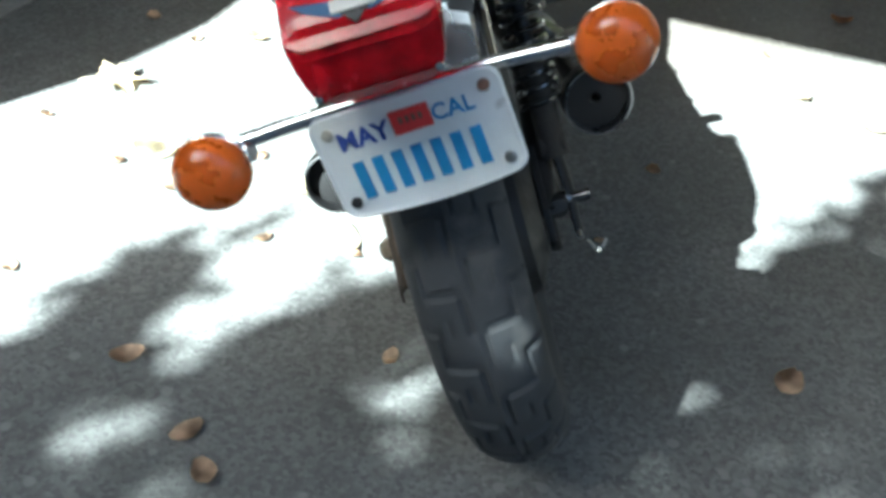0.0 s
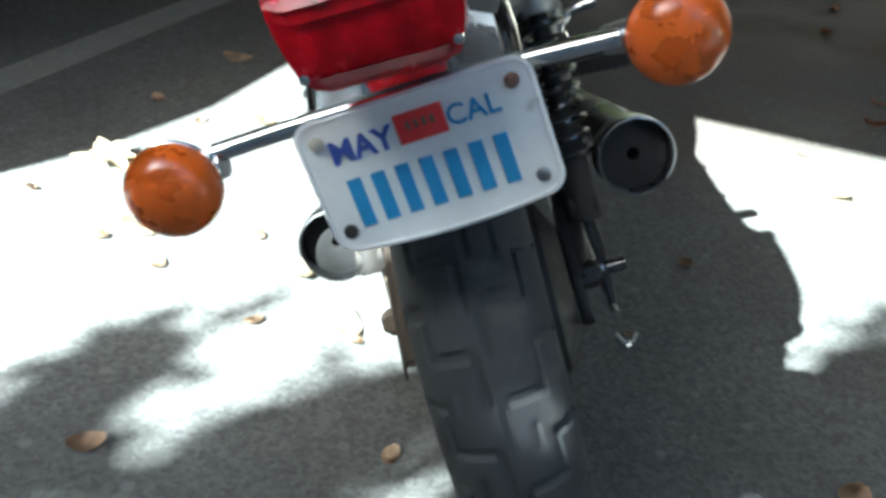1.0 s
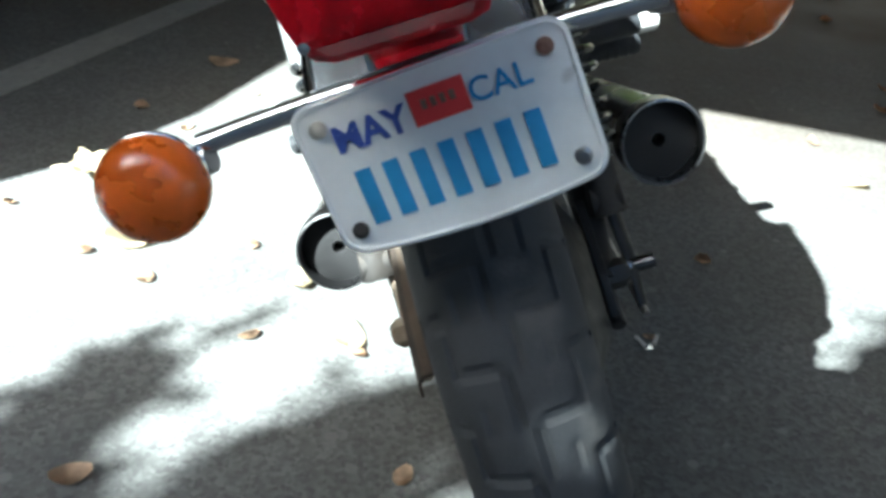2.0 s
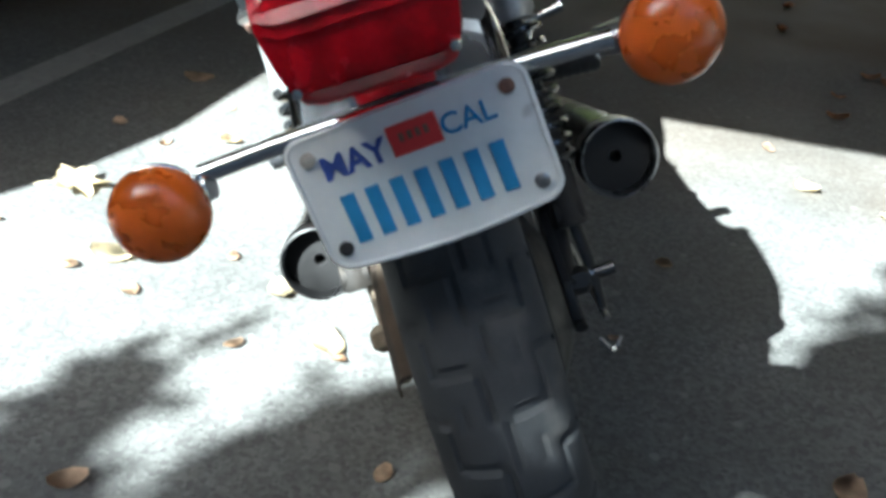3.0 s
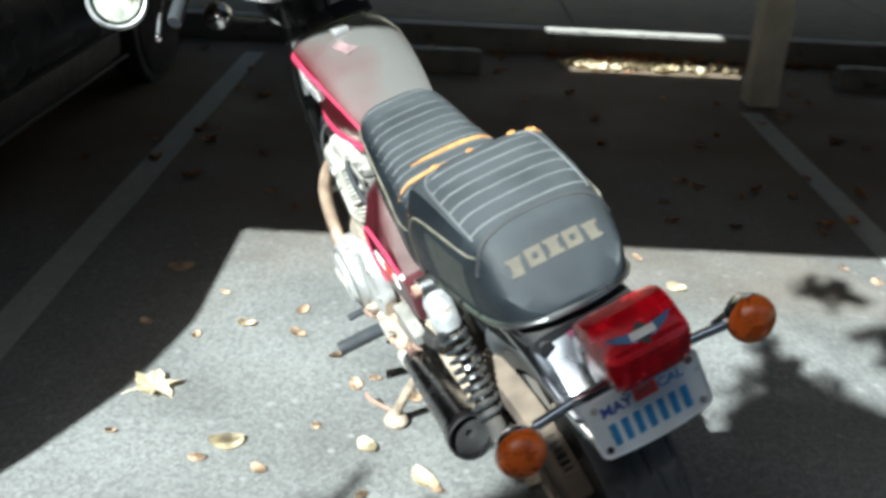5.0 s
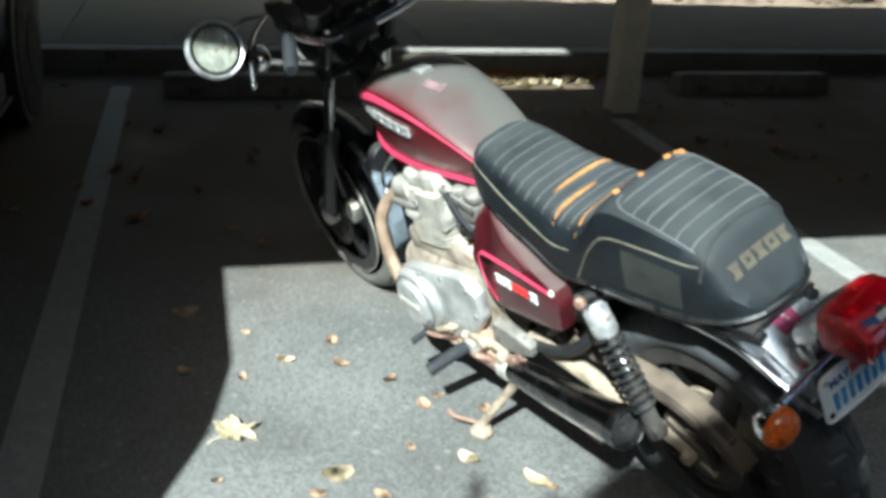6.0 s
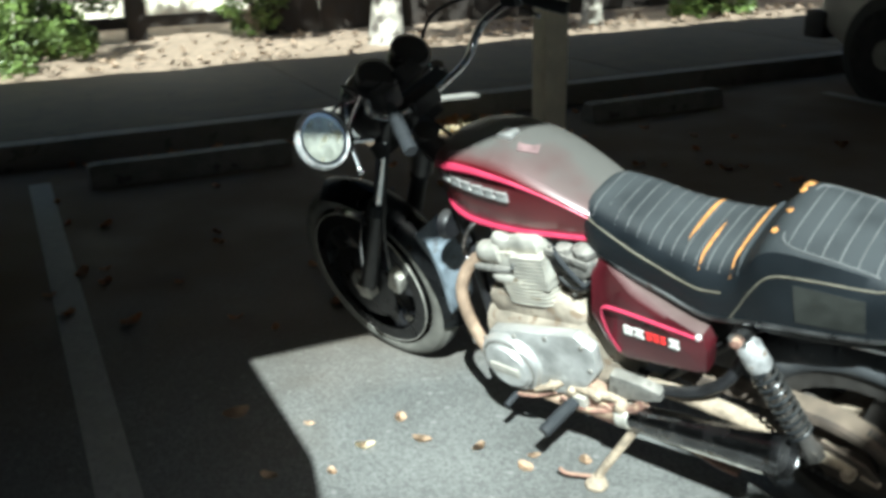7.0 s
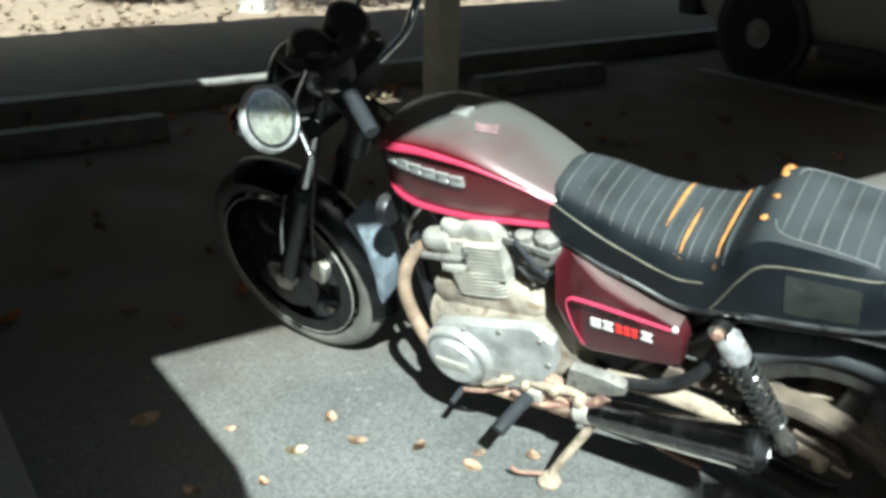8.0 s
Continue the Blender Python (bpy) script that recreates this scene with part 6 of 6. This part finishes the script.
# ---- fallen leaves ----
def oval_leaf(length, curl):
    bm = bmesh.new()
    rows = []
    for k in range(8):
        t = k / 7
        w = length * 0.35 * math.sin(math.pi * (0.06 + 0.88 * t)) ** 0.8
        y = length * (t - 0.5)
        z = curl * (2 * t - 1) ** 2
        rows.append([bm.verts.new((-w, y, z + curl * 0.6)), bm.verts.new((0, y, z)), bm.verts.new((w, y, z + curl * 0.5))])
    for a, b in zip(rows, rows[1:]):
        for i in range(2):
            bm.faces.new((a[i], a[i + 1], b[i + 1], b[i]))
    bmesh.ops.solidify(bm, geom=list(bm.faces), thickness=0.0006)
    return bm


def lobed_leaf(length, curl):
    """A dry maple-like leaf: five uneven pointed lobes with toothed edges, buckled, with a stalk."""
    bm = bmesh.new()
    n = 60
    lobes = ((0.0, 0.5), (1.05, 0.47), (-1.1, 0.43), (2.05, 0.4), (-2.15, 0.42))
    rows = []
    for q in (0.35, 0.7, 1.0):
        row = []
        for k in range(n):
            a = 2 * math.pi * k / n - math.pi
            r = 0.29
            for mid, reach in lobes:
                d = abs((a - mid + math.pi) % (2 * math.pi) - math.pi)
                r = max(r, reach * (1 - 0.42 * min(1.0, d / 0.52) ** 1.1))
            r *= length * (1 + (0.06 * math.cos(17 * a) + 0.05 * math.sin(7 * a + 1)) * q) * q
            z = 0.004 + curl * (q * q * (0.5 + 0.9 * noise.noise((math.cos(a) * 1.6, math.sin(a) * 1.6, 2.0))) + 0.12 * math.cos(5 * a) * q)
            row.append(bm.verts.new((r * math.sin(a), r * math.cos(a), max(0.002, z))))
        rows.append(row)
    c = bm.verts.new((0, 0, 0.004))
    for i in range(n):
        j = (i + 1) % n
        bm.faces.new((c, rows[0][j], rows[0][i]))
        for r0, r1 in zip(rows, rows[1:]):
            bm.faces.new((r0[i], r0[j], r1[j], r1[i]))
    bmesh.ops.solidify(bm, geom=list(bm.faces), thickness=0.0006)
    tube([(0, -length * 0.2, 0.004), (0.004, -length * 0.42, 0.006), (0.012, -length * 0.55, 0.004)], 0.0012, 6, 3, bm)
    return bm


def scatter(proto_bm, mat, label, spots, size0, seed):
    rng = random.Random(seed)
    proto = None
    for x, y, s in spots:
        m = pose(x, y, 0.003, rng.uniform(-8, 8), rng.uniform(-8, 8), rng.uniform(0, 360))
        if proto is None:
            proto = thing("leaf", proto_bm, mat, label, "leaf", "fallen leaves", m=m)
        else:
            copy_thing(proto, m).scale = (s / size0,) * 3


scatter(lobed_leaf(0.14, 0.022), PALE_DRY, "large pale dry lobed leaf on the asphalt", [(-0.79, 0.9, 0.13)], 0.13, 1)
scatter(oval_leaf(0.075, 0.009), PALE_DRY, "curled pale dry leaf on the asphalt", [(-0.28, 0.35, 0.08), (-0.66, 0.62, 0.08), (-0.51, 1.155, 0.055), (-1.01, 0.5, 0.05), (0.94, 0.83, 0.06), (0.81, 0.98, 0.07), (-0.36, 0.505, 0.06)], 0.075, 2)
scatter(oval_leaf(0.05, 0.004), DRY, "small curled orange-brown leaf on the asphalt", [(-0.34, 1.185, 0.05), (-0.385, 1.06, 0.055), (-0.315, 0.915, 0.045), (-0.31, 0.76, 0.05), (-0.253, 0.775, 0.035), (-0.187, 0.657, 0.05), (-0.73, 0.587, 0.04), (-0.61, 0.506, 0.04), (-0.425, 0.348, 0.035), (0.425, 0.008, 0.065),
        (1.206, 0.383, 0.05), (-0.65, 1.134, 0.035), (-0.53, 1.364, 0.03), (1.48, 0.82, 0.05), (1.45, 0.937, 0.04), (-0.83, 0.254, 0.035), (-0.5, 1.155, 0.04), (0.815, 1.215, 0.045), (-0.49, -0.1, 0.05), (-0.457, -0.171, 0.05)], 0.05, 3)
scatter(oval_leaf(0.05, 0.005), DRY, "small curled orange-brown leaf on the asphalt", [(-0.6, 0.05, 0.04), (-0.204, 0.053, 0.035), (0.354, 0.617, 0.045), (-0.265, 0.313, 0.035), (-0.77, 1.244, 0.05), (-0.63, 1.571, 0.08), (0.19, 0.37, 0.02), (-0.9, 0.75, 0.03), (-0.45, 0.62, 0.03)], 0.05, 5)
rng = random.Random(9)
many = []
for _ in range(84):
    p = lot(rng.uniform(-1.9, 2.9), rng.uniform(1.7, 4.3))
    many.append((p.x, p.y, rng.uniform(0.04, 0.085)))
scatter(oval_leaf(0.06, 0.012), RUST_LEAF, "small red-brown dry leaf in the carport's shade", many, 0.06, 6)
bank = [(rng.uniform(-1.4, 3.3), 4.5 - abs(rng.gauss(0, 0.1)) - 0.03) for _ in range(70)]
scatter(oval_leaf(0.06, 0.016), RUST_LEAF, "dry leaf swept against the kerb", [(*lot(u, v).xy, rng.uniform(0.05, 0.09)) for u, v in bank], 0.06, 7)
bed = []
for _ in range(420):
    u, v = rng.uniform(-6, 8), WALK_END + 0.05 + abs(rng.gauss(0, 0.7))
    bed.append((u, v))
proto = oval_leaf(0.07, 0.02)
proto.verts.ensure_lookup_table()
base = [v.co.copy() for v in proto.verts]
faces0 = [[v.index for v in f.verts] for f in proto.faces]
proto.free()
verts, faces = [], []
for u, v in bed:
    z = 0.137 + 0.03 * min(1, v - WALK_END) + 0.02
    m = LOT @ pose(u, v, z, rng.uniform(-25, 25), rng.uniform(-25, 25), rng.uniform(0, 360)) @ Matrix.Scale(rng.uniform(0.7, 1.5), 4)
    k = len(verts)
    verts += [tuple(m @ c) for c in base]
    faces += [tuple(k + i for i in f) for f in faces0]
me = bpy.data.meshes.new("leaf_litter")
me.from_pydata(verts, [], faces)
me.materials.append(LITTER)
tagged(new("leaf_litter", me), "scattered dry brown leaves over the planted bed", "leaf litter", kind="stuff")
litter = [(rng.uniform(0.28, 1.36) if k < 35 else rng.uniform(0.3, 0.95), 4.17 + rng.uniform(-0.1, 0.12)) for k in range(75)]
scatter(oval_leaf(0.07, 0.034), PALE_DRY, "pale curled dry leaf in the litter by the kerb", [(*lot(u, v).xy, rng.uniform(0.045, 0.085)) for u, v in litter], 0.07, 11)
heap = [(rng.uniform(0.45, 1.0), 4.27 + rng.uniform(-0.06, 0.1)) for _ in range(45)]
scatter(oval_leaf(0.07, 0.034), RUST_LEAF, "red-brown dry leaf heaped in the litter by the kerb", [(*lot(u, v).xy, rng.uniform(0.06, 0.1)) for u, v in heap], 0.07, 12)
# two pale chips on the asphalt
chip = thing("chip", box((0.006, 0.028, 0.003), (0, 0, 0.0016), 0.0005), WHITE, "small white chip lying on the asphalt", "chip", "white chips", m=pose(0.2, 0.365, 0, 0, 0, -25))
copy_thing(chip, pose(0.175, 0.36, 0, 0, 0, 20))
